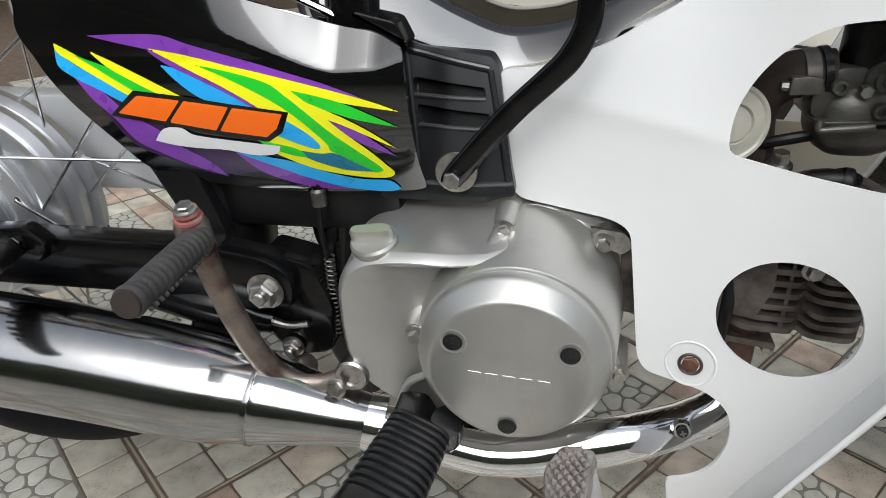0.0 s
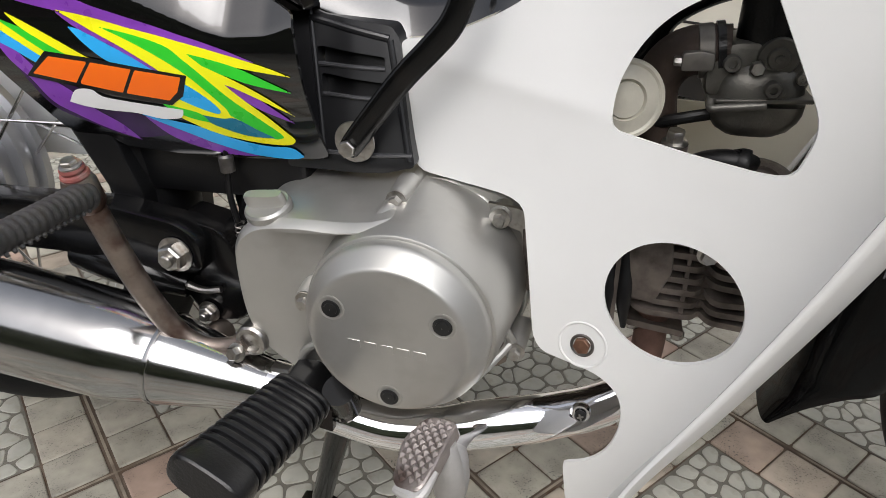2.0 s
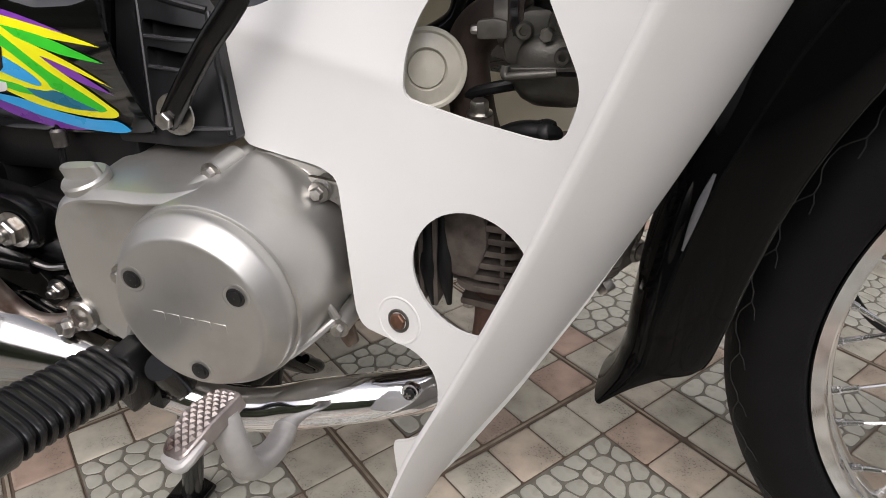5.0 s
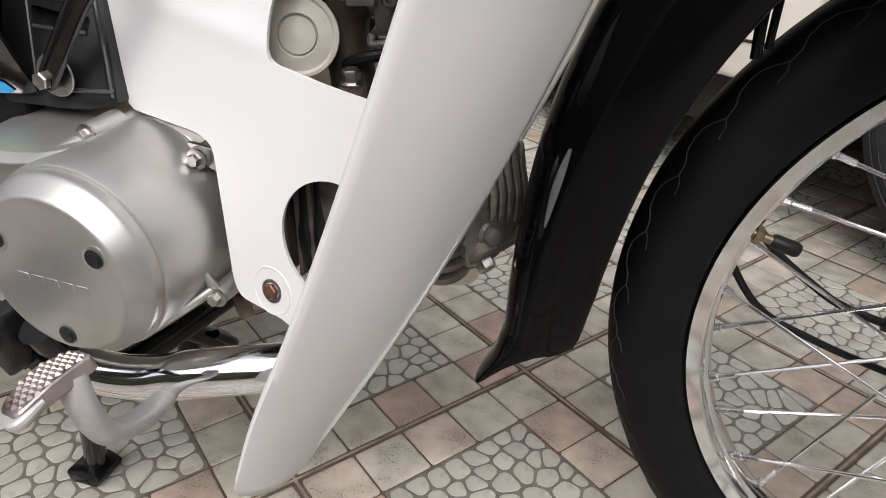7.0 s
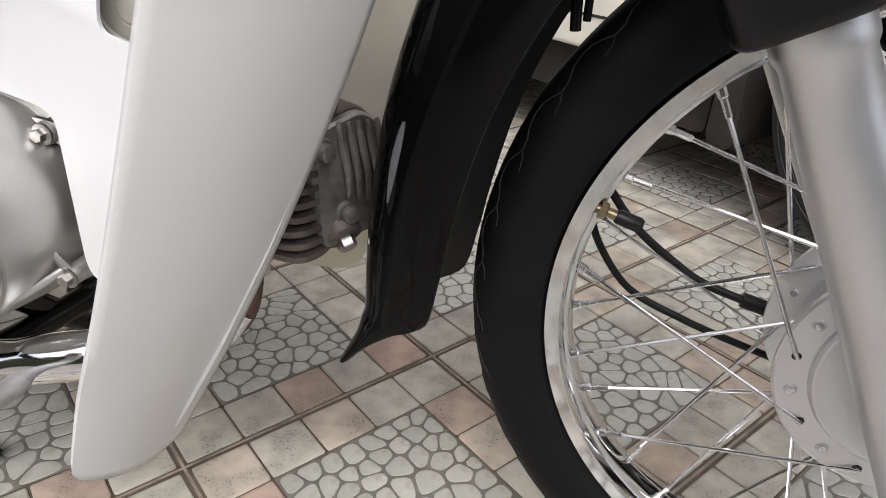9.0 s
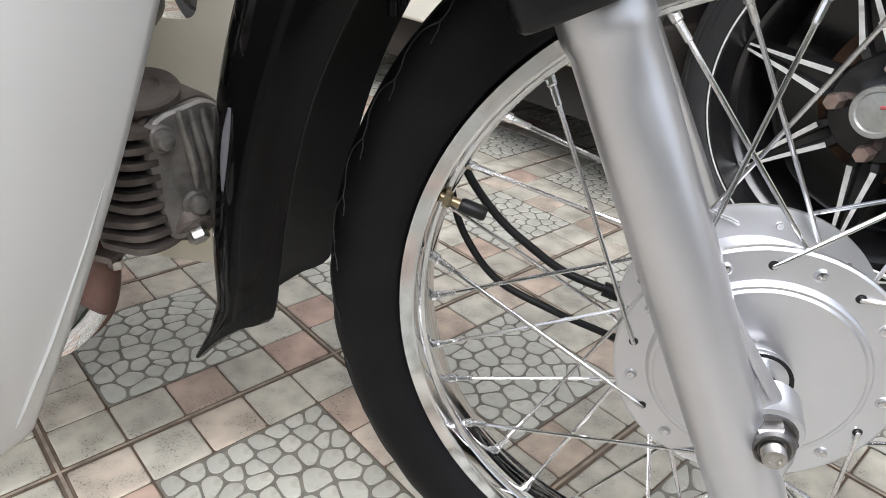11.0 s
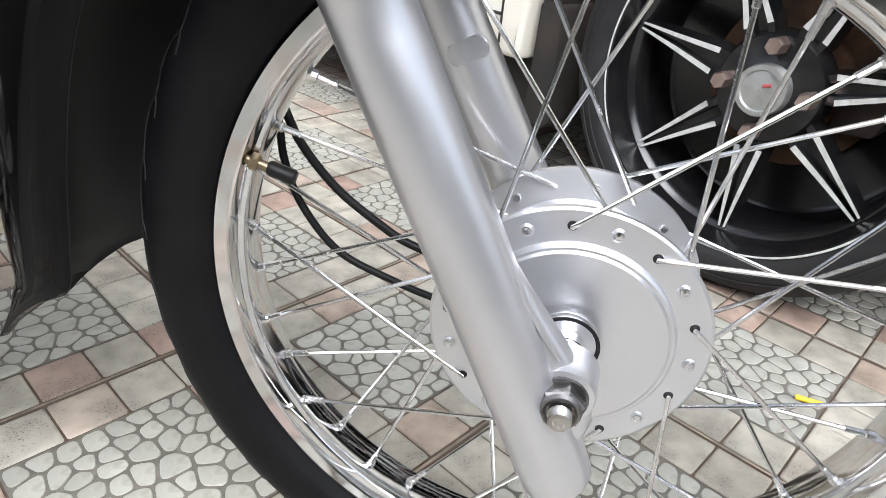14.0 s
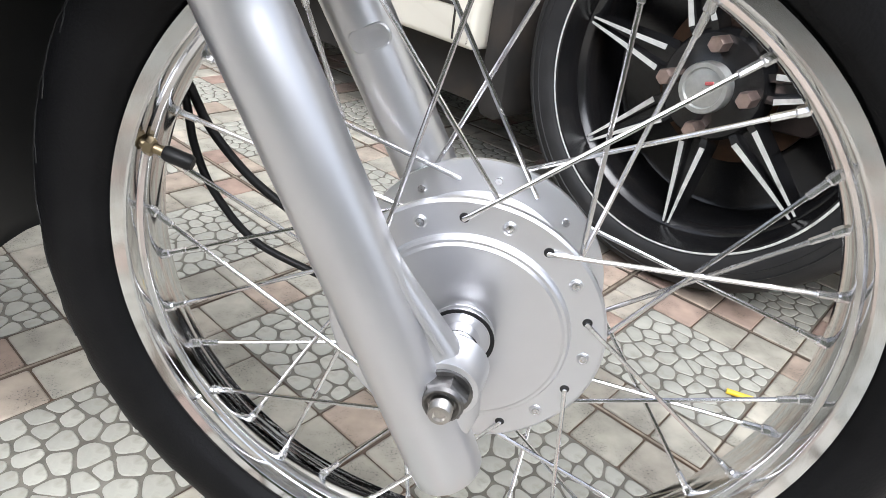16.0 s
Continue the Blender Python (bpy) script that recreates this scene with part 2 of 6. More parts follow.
def sheet(outline, holes, depth, step, thick, bm=None):
    """A shell over an (x, z) outline with holes; depth(x, z) gives y; thick is laid towards +y (or -y if negative)."""
    bm = bm or bmesh.new()
    polys = [[(float(p[0]), float(p[1])) for p in q] for q in [outline, *holes]]
    seg = np.array([(*a, *b) for q in polys for a, b in zip(q, q[1:] + q[:1])])
    xs, zs = [p[0] for p in polys[0]], [p[1] for p in polys[0]]
    nx, nz = int((max(xs) - min(xs)) / step) + 3, int((max(zs) - min(zs)) / step) + 3
    x0, z0 = min(xs) - step, min(zs) - step
    keep = set()
    for i in range(nx):
        for k in range(nz):
            cx, cz = x0 + (i + 0.5) * step, z0 + (k + 0.5) * step
            if inside(polys[0], cx, cz) and not any(inside(h, cx, cz) for h in polys[1:]):
                keep.add((i, k))
    near, back, pts = {}, {}, {}

    def vert(i, k):
        if (i, k) not in near:
            p = np.array((x0 + i * step, z0 + k * step))
            if not all(c in keep for c in ((i, k), (i - 1, k), (i, k - 1), (i - 1, k - 1))):
                a, b = seg[:, :2], seg[:, 2:]
                d = b - a
                t = np.clip(((p - a) * d).sum(1) / ((d * d).sum(1) + 1e-12), 0, 1)
                q = a + d * t[:, None]
                p = q[np.hypot(*(q - p).T).argmin()]
            y = depth(p[0], p[1])
            near[(i, k)] = bm.verts.new((p[0], y, p[1]))
            back[(i, k)] = bm.verts.new((p[0], y + thick, p[1]))
        return (i, k)
    edges = collections.Counter()
    quads = []
    for i, k in keep:
        q = [vert(*c) for c in ((i, k), (i + 1, k), (i + 1, k + 1), (i, k + 1))]
        quads.append(q)
        for e in zip(q, q[1:] + q[:1]):
            edges[e] += 1
    for q in quads:
        bm.faces.new([near[c] for c in q])
        bm.faces.new([back[c] for c in q[::-1]])
    for (a, b) in list(edges):
        if (b, a) not in edges:
            bm.faces.new((near[b], near[a], back[a], back[b]))
    return bm


# ---------------------------------------------------------------- setting
def sheet_ground():
    bm = bmesh.new()
    bmesh.ops.create_grid(bm, x_segments=2, y_segments=2, size=60)
    return tagged(part("ground", bm, GROUT), "grey cement bed of the tiled porch floor", "floor", kind="structure")


GROUT = material("grey_brown_grout", (0.115, 0.085, 0.062), 0.85, vary=0.3, scale=60, bump=0.5, bump_scale=500, stain=(0.075, 0.036, 0.014), stain_amount=0.8, stain_scale=30)
ground = sheet_ground()
ground.matrix_basis = pose(0, 0, -0.0024)

# porch shell, unseen and added to hold back skylight: back wall beyond the car, ceiling and side wall
WALL = material("cream_wall_paint", (0.70, 0.66, 0.55), 0.8, vary=0.06, scale=3, bump=0.3, bump_scale=150)


def slab(name, x0, x1, y0, y1, z0, z1, mat, label, category):
    bm = bmesh.new()
    bmesh.ops.create_cube(bm, size=1)
    for v in bm.verts:
        v.co = ((x0 + x1) / 2 + v.co.x * (x1 - x0), (y0 + y1) / 2 + v.co.y * (y1 - y0), (z0 + z1) / 2 + v.co.z * (z1 - z0))
    return tagged(part(name, bm, mat), label, category, kind="structure")


slab("wall_back", -5, 5, 5.2, 5.35, 0, 2.9, WALL, "unseen plain cream porch wall added behind the car", "wall")
slab("ceiling", -5, 5, 1.5, 5.35, 2.9, 3.0, WALL, "unseen plain white porch ceiling added to hold back skylight", "ceiling")
slab("wall_side", -5.15, -5, 1.5, 5.35, 0, 3.0, WALL, "unseen plain cream side wall added to close the porch", "wall")

# unseen dark green wall, added to darken what gloss black and chrome reflect
DARKWALL = material("dark_green_backdrop", (0.11, 0.125, 0.075), 0.9, vary=0.35, scale=2.5, bump=0.5, bump_scale=60, stain=(0.035, 0.05, 0.02), stain_amount=0.8, stain_scale=1.7)
slab("wall_boundary", -7, 7, -3.4, -3.25, 0, 1.9, DARKWALL, "unseen dark green wall added to darken reflections", "wall")

# ---------------------------------------------------------------- motorcycle
bike = thing("motorcycle", -0.55, 0, 0, "black and white step-through motorcycle on its centre stand", "motorcycle")
SOCK = material("dark_screw_and_hole", (0.03, 0.03, 0.03), 0.35, metal=0.6)
AX = (0.0375, 0.2815)     # front axle in x, z


def steered(cx, deg):
    return Matrix.Translation((cx, 0, 0)) @ Matrix.Rotation(radians(deg), 4, 'Z') @ Matrix.Translation((-cx, 0, 0))


def wheel(cx, cz, prefix, steer=0.0):
    """Spoked wheel: hub at the top of the family, tyre, rim, spokes and nipples under it."""
    m = toward(cx, 0, cz)
    # hub: two flanges with drum between, raised plate and axle bush on the right side
    w = 0.033
    prof = [(0.004, w + 0.010), (0.017, w + 0.010), (0.017, w + 0.005), (0.019, w + 0.0046), (0.019, w + 0.0042), (0.045, w + 0.0049), (0.0575, w + 0.0056), (0.0592, w + 0.0046),
            (0.0608, w + 0.0045), (0.0622, w + 0.0030), (0.0628, w + 0.0004), (0.0812, w), (0.0828, w - 0.001), (0.0828, w - 0.0045), (0.078, w - 0.006), (0.064, w - 0.009),
            (0.062, 0.0), (0.064, -w + 0.009), (0.078, -w + 0.006), (0.0828, -w + 0.0045), (0.0828, -w + 0.001), (0.0812, -w), (0.060, -w - 0.001), (0.004, -w - 0.004)]
    hub = part(prefix + "_hub", lathe(prof, m, 72, caps=True), SILVER, bike, "silver painted wheel hub with drilled spoke flanges", sharp=25)
    # tyre
    hw = 0.0355
    tp = []
    for k in range(33):
        a = math.radians(-118 + 236 * k / 32)
        rr = 0.2505 + 0.0360 * math.cos(a)
        tp.append((rr, hw * math.sin(a) * (1.0 + 0.06 * math.cos(a))))
    tp += [(0.219, -0.016), (0.219, 0.016)]
    bm = bmesh.new()
    seg = 144
    rings = [[m @ Vector((r * math.cos(2 * math.pi * k / seg), r * math.sin(2 * math.pi * k / seg), h)) for r, h in tp] for k in range(seg)]
    ring_faces(bm, rings + rings[:1], caps=False)
    for v in bm.verts:                       # flattened where it stands on the floor
        v.co.z = max(v.co.z, 0.0)
    part("tyre", bm, TYRE, hub, "black rubber road tyre", weld=1e-5, sharp=50)
    # rim: double-flanged chrome channel
    half = [(0.2262, 0.0238), (0.2272, 0.0228), (0.2262, 0.0215), (0.2215, 0.0205), (0.2200, 0.0185), (0.2195, 0.0140), (0.2160, 0.0125), (0.2145, 0.0095), (0.2140, 0.0020)]
    outer = [(0.2178, 0.0234), (0.2165, 0.0226), (0.2160, 0.0215), (0.2152, 0.0135), (0.2145, 0.0125), (0.2122, 0.0113), (0.2113, 0.0095), (0.2107, 0.0060), (0.2103, 0.0020)]
    half, outer = ([(r * 1.011, h) for r, h in q] for q in (half, outer))
    rp = half + [(r, -h) for r, h in half[::-1]] + [(r, -h) for r, h in outer] + outer[::-1]
    bm = bmesh.new()
    rings = [[m @ Vector((r * math.cos(2 * math.pi * k / seg), r * math.sin(2 * math.pi * k / seg), h)) for r, h in rp] for k in range(seg)]
    ring_faces(bm, rings + rings[:1], caps=False)
    rim = part("rim", bm, RIMC, hub, "chrome-plated steel wheel rim", weld=1e-5, sharp=24)
    # spokes and nipples

    def at(r, deg, y):
        return Vector((cx + r * math.cos(radians(deg)), y, cz + r * math.sin(radians(deg))))
    for side in (0, 1):
        for k in range(9):
            for outer in (True, False):
                hole = (17 if outer else 37) + 40 * k - 10 * side
                nip = hole + (-42.5 if outer else 37.5)
                s = -1 if side == 0 else 1
                y_out = s * (w + (0.002 if outer else -0.008))
                a, b = at(0.0720, hole, y_out), at(0.2112, nip, s * 0.0045)
                head = at(0.0720, hole, s * (w - (0.009 if outer else -0.0008)))
                bm = tube([head, a + (a - head) * 0.05, a.lerp(b, 0.03), b], 0.0015, 8, 2, smooth=False)
                lathe([(0.0003, 0.0012), (0.0022, 0.0008), (0.0026, 0), (0.0022, -0.0006), (0.0003, -0.0006)], Matrix.Translation(head) @ Matrix.Rotation(radians(90 if s < 0 else -90), 4, 'X'), 10, bm)
                part("spoke", bm, SPOKE, hub)
                d = (b - a).normalized()
                q = d.to_track_quat("Z", "Y").to_matrix().to_4x4()
                part("nipple", lathe([(0.0015, -0.016), (0.0022, -0.0155), (0.0023, -0.004), (0.0033, -0.003), (0.0033, 0.003)], Matrix.Translation(b) @ q, 8), NIPPLE, rim)
    # spoke holes: a dark disc paints the shaded hole where an elbow comes out, a button head where a spoke starts
    # inside
    for k in range(18):
        deg = 17 + 20 * k
        mm = Matrix.Translation(at(0.0720, deg, -w - 0.0001)) @ Matrix.Rotation(radians(90), 4, 'X')
        if k % 2 == 0:
            part("spoke_hole", lathe([(0.0031, -0.0004), (0.0028, 0.0005), (0.0022, 0.0006), (0.0003, 0.0004)], mm, 14), SOCK, hub)
        else:
            part("spoke_head", lathe([(0.0042, -0.0003), (0.0040, 0.0008), (0.0028, 0.0014), (0.0024, 0.0008), (0.0003, 0.0010)], mm, 14), SILVER, hub)
    if prefix == "front":
        # one zigzag sipe that runs along each shoulder of the tyre, with short branches
        bm = bmesh.new()

        def shoulder(a_, deg, sgn):
            a = radians(a_)
            rr = 0.2507 + 0.0360 * math.cos(a)
            hh = sgn * hw * math.sin(a) * (1.0 + 0.06 * math.cos(a))
            return m @ Vector((rr * math.cos(radians(deg)), rr * math.sin(radians(deg)), hh))
        for k in range(40):
            for sgn in (1, -1):
                d0 = k * 9.0 + (4 if sgn < 0 else 0)
                tube([shoulder(q, d0 + d, sgn) for q, d in ((30, 0.0), (33, 1.6), (42, 3.0), (44, 4.6), (36, 6.2), (31, 7.4), (30, 9.0))], 0.0006, 5, 1, bm=bm, smooth=False)
                tube([shoulder(q, d0 + d, sgn) for q, d in ((44, 4.6), (50, 5.4), (53, 7.0))], 0.0005, 5, 1, bm=bm, smooth=False)
        part("tread_pattern", bm, material("dusty_groove", (0.015, 0.015, 0.0145), 0.8), hub)["kind"] = "stuff"
    # the wheel stands turned by the steering
    turn = steered(cx, steer)
    for ob in (hub, *hub.children_recursive):
        ob.data.transform(turn)
    return hub


front_hub = wheel(*AX, "front", -5.0)
STEER = steered(AX[0], -5.0)

# ---- fork legs
FORK = Vector((0.1297, -0.0117, -0.26)).normalized()      # down the right slider
FORK2 = Vector((0.1400, 0.0, -0.25)).normalized()         # down the left slider
FWD = Vector((-FORK.z, 0, FORK.x)).normalized()           # square to the sliders, forwards


def fork_leg(s):
    top, down = (Vector((-0.0876, -0.0735, 0.474)), FORK) if s < 0 else (Vector((-0.0780, 0.060, 0.474)), FORK2)

    def c(d):
        """Point on the leg's centre line, d down from the shroud."""
        return top + down * d
    prof = [(-0.06, 0.0215), (-0.005, 0.0215), (0.0, 0.0213), (0.004, 0.0196), (0.03, 0.0200), (0.12, 0.0205), (0.2, 0.0205), (0.268, 0.0205), (0.281, 0.0200), (0.2835, 0.0185), (0.284, 0.002)]
    m = Matrix.Translation(c(0)) @ down.to_track_quat("Z", "Y").to_matrix().to_4x4()
    slider = part("fork_leg", lathe([(r, h) for h, r in prof], m, 40, caps=True), SILVER, bike, "silver painted front fork slider", sharp=30)
    return slider, c


leg, fork_at = fork_leg(-1)
leg2, fork_at2 = fork_leg(1)

# ---- leg shields
RIDGE = [(-0.4625, -0.1660, 0.205), (-0.4405, -0.1680, 0.266), (-0.4073, -0.1735, 0.339), (-0.3767, -0.1785, 0.4115), (-0.3488, -0.1812, 0.4844), (-0.322, -0.1815, 0.56), (-0.295, -0.180, 0.64)]
INNER = [(-0.4480, -0.0730, 0.160), (-0.4291, -0.0754, 0.193), (-0.3873, -0.0824, 0.266), (-0.3491, -0.0879, 0.339), (-0.3146, -0.092, 0.4115), (-0.2837, -0.0946, 0.4844), (-0.255, -0.0957, 0.56), (-0.230, -0.096, 0.64)]


def panel_y(x, z):
    y = -0.0688 - 0.2728 * (x + 0.45) + 0.1334 * (z - 0.35)
    # soft rounded crease; above it the panel leans slightly inwards
    up = z - 0.452 + 0.17 * (x + 0.473)
    fade = min(1.0, max(0.0, (-0.44 - x) / 0.06))
    return y + fade * (0.15 * max(0.0, up) ** 2 / (max(0.0, up) + 0.01) - 0.0012 * math.exp(-(up / 0.007) ** 2))


def thin_plastic():
    """Unpainted cream plastic that lets some daylight through."""
    mat = material("thin_cream_plastic", (0.80, 0.775, 0.69), 0.45, vary=0.06, scale=12, bump=0.1, bump_scale=300)
    nt = mat.node_tree
    out = next(n for n in nt.nodes if n.type == 'OUTPUT_MATERIAL')
    mix = nt.nodes.new("ShaderNodeMixShader")
    tr = nt.nodes.new("ShaderNodeBsdfTranslucent")
    tr.inputs["Color"].default_value = (0.95, 0.92, 0.83, 1)
    mix.inputs[0].default_value = 0.5
    nt.links.new(out.inputs["Surface"].links[0].from_socket, mix.inputs[1])
    nt.links.new(tr.outputs[0], mix.inputs[2])
    nt.links.new(mix.outputs[0], out.inputs["Surface"])
    return mat


THIN = thin_plastic()


def shield_panel(s):
    outline = round_poly([(-0.629, 0.487), (-0.6145, 0.394), (-0.541, 0.389), (-0.527, 0.383, 0.01), (-0.5135, 0.286), (-0.507, 0.276), (-0.462, 0.271), (-0.446, 0.259), (-0.443, 0.236), (-0.450, 0.212), (-0.463, 0.196),
                          (-0.482, 0.186, 0.004), (-0.4765, 0.150, 0.006), (-0.452, 0.160), (-0.429, 0.193), (-0.387, 0.266), (-0.349, 0.339), (-0.315, 0.4115), (-0.284, 0.4844), (-0.262, 0.545), (-0.30, 0.62), (-0.42, 0.62), (-0.505, 0.537), (-0.552, 0.508), (-0.587, 0.493), (-0.607, 0.488)], 0.012)
    if s > 0:                                # the far side's panel ends above the exhaust
        outline = round_poly([(-0.629, 0.487), (-0.6145, 0.394), (-0.541, 0.389), (-0.527, 0.383, 0.01), (-0.5135, 0.286), (-0.507, 0.276), (-0.462, 0.271), (-0.449, 0.259), (-0.446, 0.230), (-0.437, 0.222), (-0.410, 0.217),
                              (-0.384, 0.214), (-0.371, 0.219), (-0.362, 0.240), (-0.349, 0.339), (-0.315, 0.4115), (-0.284, 0.4844), (-0.262, 0.545), (-0.30, 0.62), (-0.42, 0.62), (-0.505, 0.537), (-0.552, 0.508), (-0.587, 0.493), (-0.607, 0.488)], 0.012)
    circ = [(-0.4225 + 0.0432 * math.cos(a), 0.3385 + 0.0418 * math.sin(a)) for a in (2 * math.pi * k / 48 for k in range(48))]
    upper = round_poly([(-0.4735, 0.445, 0.008), (-0.473, 0.470), (-0.463, 0.494), (-0.448, 0.513), (-0.428, 0.526), (-0.396, 0.531, 0.004), (-0.361, 0.462, 0.012), (-0.3695, 0.4325, 0.012), (-0.386, 0.432), (-0.428, 0.437)], 0.012)
    bm = sheet(outline, [circ, upper], panel_y, 0.005, 0.003)
    if s > 0:
        for v in bm.verts:
            v.co.y = -v.co.y
    return part("leg_shield_panel", bm, WHITE if s < 0 else THIN, bike, "white plastic side panel of the leg shield", sharp=40)


def shield_plate(s):
    """Thin curved wing from its inner edge to a softly rolled ridge."""
    a, b = spline(RIDGE, 8), spline(INNER, 8)
    n = len(a)
    b = [np.array([np.interp(i / (n - 1), np.linspace(0, 1, len(b)), [q[k] for q in b]) for k in range(3)]) for i in range(n)]
    down = np.array(RIDGE[0]) - np.array(RIDGE[2])
    down = down / np.linalg.norm(down)
    out = np.array((0.85, -0.50, 0.1))
    rows = []
    for i, (p, q) in enumerate(zip(a, b)):
        d = q - p
        # the lower end is a rounded tip
        tip = max(0.0, 1 - i / 9) ** 2
        row = []
        for k in range(25):
            u = 1 - k / 24
            w = p + d * u + out * (0.011 * math.sin(math.pi * min(1, u * 0.94 + 0.06)) ** 0.9)
            if u < 0.06:
                w = w + np.array((0.001, 0.004, 0.0)) * (1 - u / 0.06) ** 2
            w = w + down * tip * (0.020 * math.sin(math.pi * u ** 0.8) ** 0.7 - 0.006 * max(0, 1 - u / 0.12) ** 2)
            row.append(w)
        rows.append(row)
    bm = bmesh.new()
    ring_faces(bm, rows if s < 0 else rows[14:], closed=False)
    vs = list(bm.verts)
    if s > 0:
        for v in vs:
            v.co.y = -v.co.y
    wing = part("leg_shield", bm, WHITE, bike, "white plastic leg shield wing", sharp=60)
    sol = wing.modifiers.new("thickness", 'SOLIDIFY')
    sol.thickness, sol.offset = 0.0025, 0.0
    return wing


for s in (-1, 1):
    shield_panel(s)
    shield_plate(s)

# ---- front fender
FEND = [(112, 0.388, 0.334, 0.058), (125, 0.388, 0.327, 0.057), (135, 0.386, 0.3175, 0.056), (145, 0.381, 0.3090, 0.055), (152, 0.373, 0.3040, 0.054), (160, 0.3655, 0.2990, 0.052), (166, 0.3605, 0.2968, 0.051), (171, 0.358, 0.2965, 0.050), (175, 0.357, 0.2975, 0.0495), (182, 0.3575, 0.3050, 0.047), (184.5, 0.361, 0.328, 0.043), (187, 0.367, 0.350, 0.038), (190, 0.380, 0.373, 0.033)]


def fender():
    rows, lining = [], []
    for th, ro, ri, hw in spline(FEND, 4):
        f, bk, li = [], [], []
        for k in range(25):
            u = -1 + 2 * k / 24
            a = u * math.pi / 2
            y = hw * (abs(math.sin(a)) ** 0.85) * (1 if a > 0 else -1)
            r = ri + (ro - ri) * (abs(math.cos(a)) ** 0.8)
            for lst, d in ((f, 0.0), (bk, 0.003), (li, 0.0036)):
                rr, yy = r - d, y * (1 - d / hw)
                lst.append((AX[0] + rr * math.cos(radians(th)), yy, AX[1] + rr * math.sin(radians(th))))
        rows.append(f + bk[::-1])
        lining.append(li)
    bm = bmesh.new()
    ring_faces(bm, rows)
    shell = part("front_fender", bm, FENDB, bike, "gloss black plastic front fender with flared rear flap", sharp=50)
    # rougher inner face; its lighter black stands in for light off the floor
    bm = bmesh.new()
    ring_faces(bm, lining[:-3], closed=False)
    part("fender_lining", bm, material("bounce_lit_lining", (0.011, 0.011, 0.0105), 0.5, spec=0.4, vary=0.25, scale=20), shell, "dull inner face of the fender, floor light put into its colour", sharp=50)
    return shell


fend = fender()
# moulded streak on the rear quarter and two thin struts inside the fender
pts = []
for th in (158, 161, 164, 167):
    ro, ri, hw = (np.interp(th, [q[0] for q in FEND], [q[k] for q in FEND]) for k in (1, 2, 3))
    a = math.asin(0.83)
    r = ri + (ro - ri) * math.cos(a) ** 0.8 + 0.0004
    pts.append((AX[0] + r * math.cos(radians(th)), -hw * 0.83 ** 0.85 - 0.0004, AX[1] + r * math.sin(radians(th))))
# pale grey paints in the sky's reflection on the moulded streak
part("moulded_streak", tube(pts, [0.0010, 0.0026, 0.0022, 0.0007], 12, 6, flat=0.5), STREAK, fend)
for ob in (fend, *fend.children_recursive):      # the steering sets it slightly askew
    for v in ob.data.vertices:
        v.co.x += 0.09 * v.co.y
part("fender_strut", tube([(-0.1975, -0.030, 0.56), (-0.1970, -0.030, 0.49), (-0.1957, -0.030, 0.465)], 0.0030, 12, 4), FRAMEB, bike, "thin black strut inside the fender")
part("fender_strut", tube([(-0.1900, -0.028, 0.56), (-0.1905, -0.028, 0.49), (-0.1905, -0.028, 0.470)], 0.0022, 12, 4), FRAMEB, bike)
# ---- fork lower ends: gusset, axle boss, nut, cast pad
DULL = material("dull_axle_steel", (0.20, 0.195, 0.19), 0.35, metal=1, vary=0.25, scale=120, stain=(0.07, 0.06, 0.05), stain_amount=0.5, stain_scale=160)


def axle(y, s=-1):
    """Pose on the turned axle, local z pointing outwards."""
    return STEER @ pose(AX[0], y, AX[1], 90 if s < 0 else -90)


def fork_end(s, slider, at_):
    # cast web that swells from the slider into the round axle lug
    rings = []
    for dd, off, hy, yc in ((0.125, 0.006, 0.006, 0.0), (0.14, 0.019, 0.0085, -0.001), (0.165, 0.0225, 0.0105, -0.003), (0.190, 0.027, 0.0125, -0.005), (0.210, 0.031, 0.0145, -0.006), (0.226, 0.033, 0.0160, -0.006), (0.240, 0.0325, 0.0160, -0.006), (0.250, 0.029, 0.0150, -0.005), (0.258, 0.021, 0.0120, -0.003), (0.264, 0.010, 0.008, -0.001)):
        c = at_(dd) + Vector((0, s * yc, 0))
        rings.append([c + FWD * (off * math.copysign(abs(math.cos(a)) ** 0.75, math.cos(a)) if math.cos(a) > 0 else 0.008 * math.cos(a)) + Vector((0, hy * math.copysign(abs(math.sin(a)) ** 0.7, math.sin(a)), 0)) for a in (2 * math.pi * k / 28 for k in range(28))])
    bm = bmesh.new()
    ring_faces(bm, rings)
    part("web", bm, SILVER, slider, sharp=60)
    y = -0.0885 if s < 0 else 0.080
    part("axle_lug", lathe([(0.0200, -0.021), (0.0195, -0.016), (0.0185, -0.008), (0.0178, -0.001), (0.0170, 0.001), (0.0145, 0.0018), (0.002, 0.0018)], axle(y, s), 32), SILVER, slider)
    if s < 0:
        part("web_groove", tube([at_(0.142) + FWD * 0.017 + Vector((0, -0.0080, 0)), at_(0.175) + FWD * 0.0205 + Vector((0, -0.0065, 0)), at_(0.203) + FWD * 0.025 + Vector((0, -0.0065, 0))], [0.0010, 0.0018, 0.0010], 8, 5), SILVER, slider)


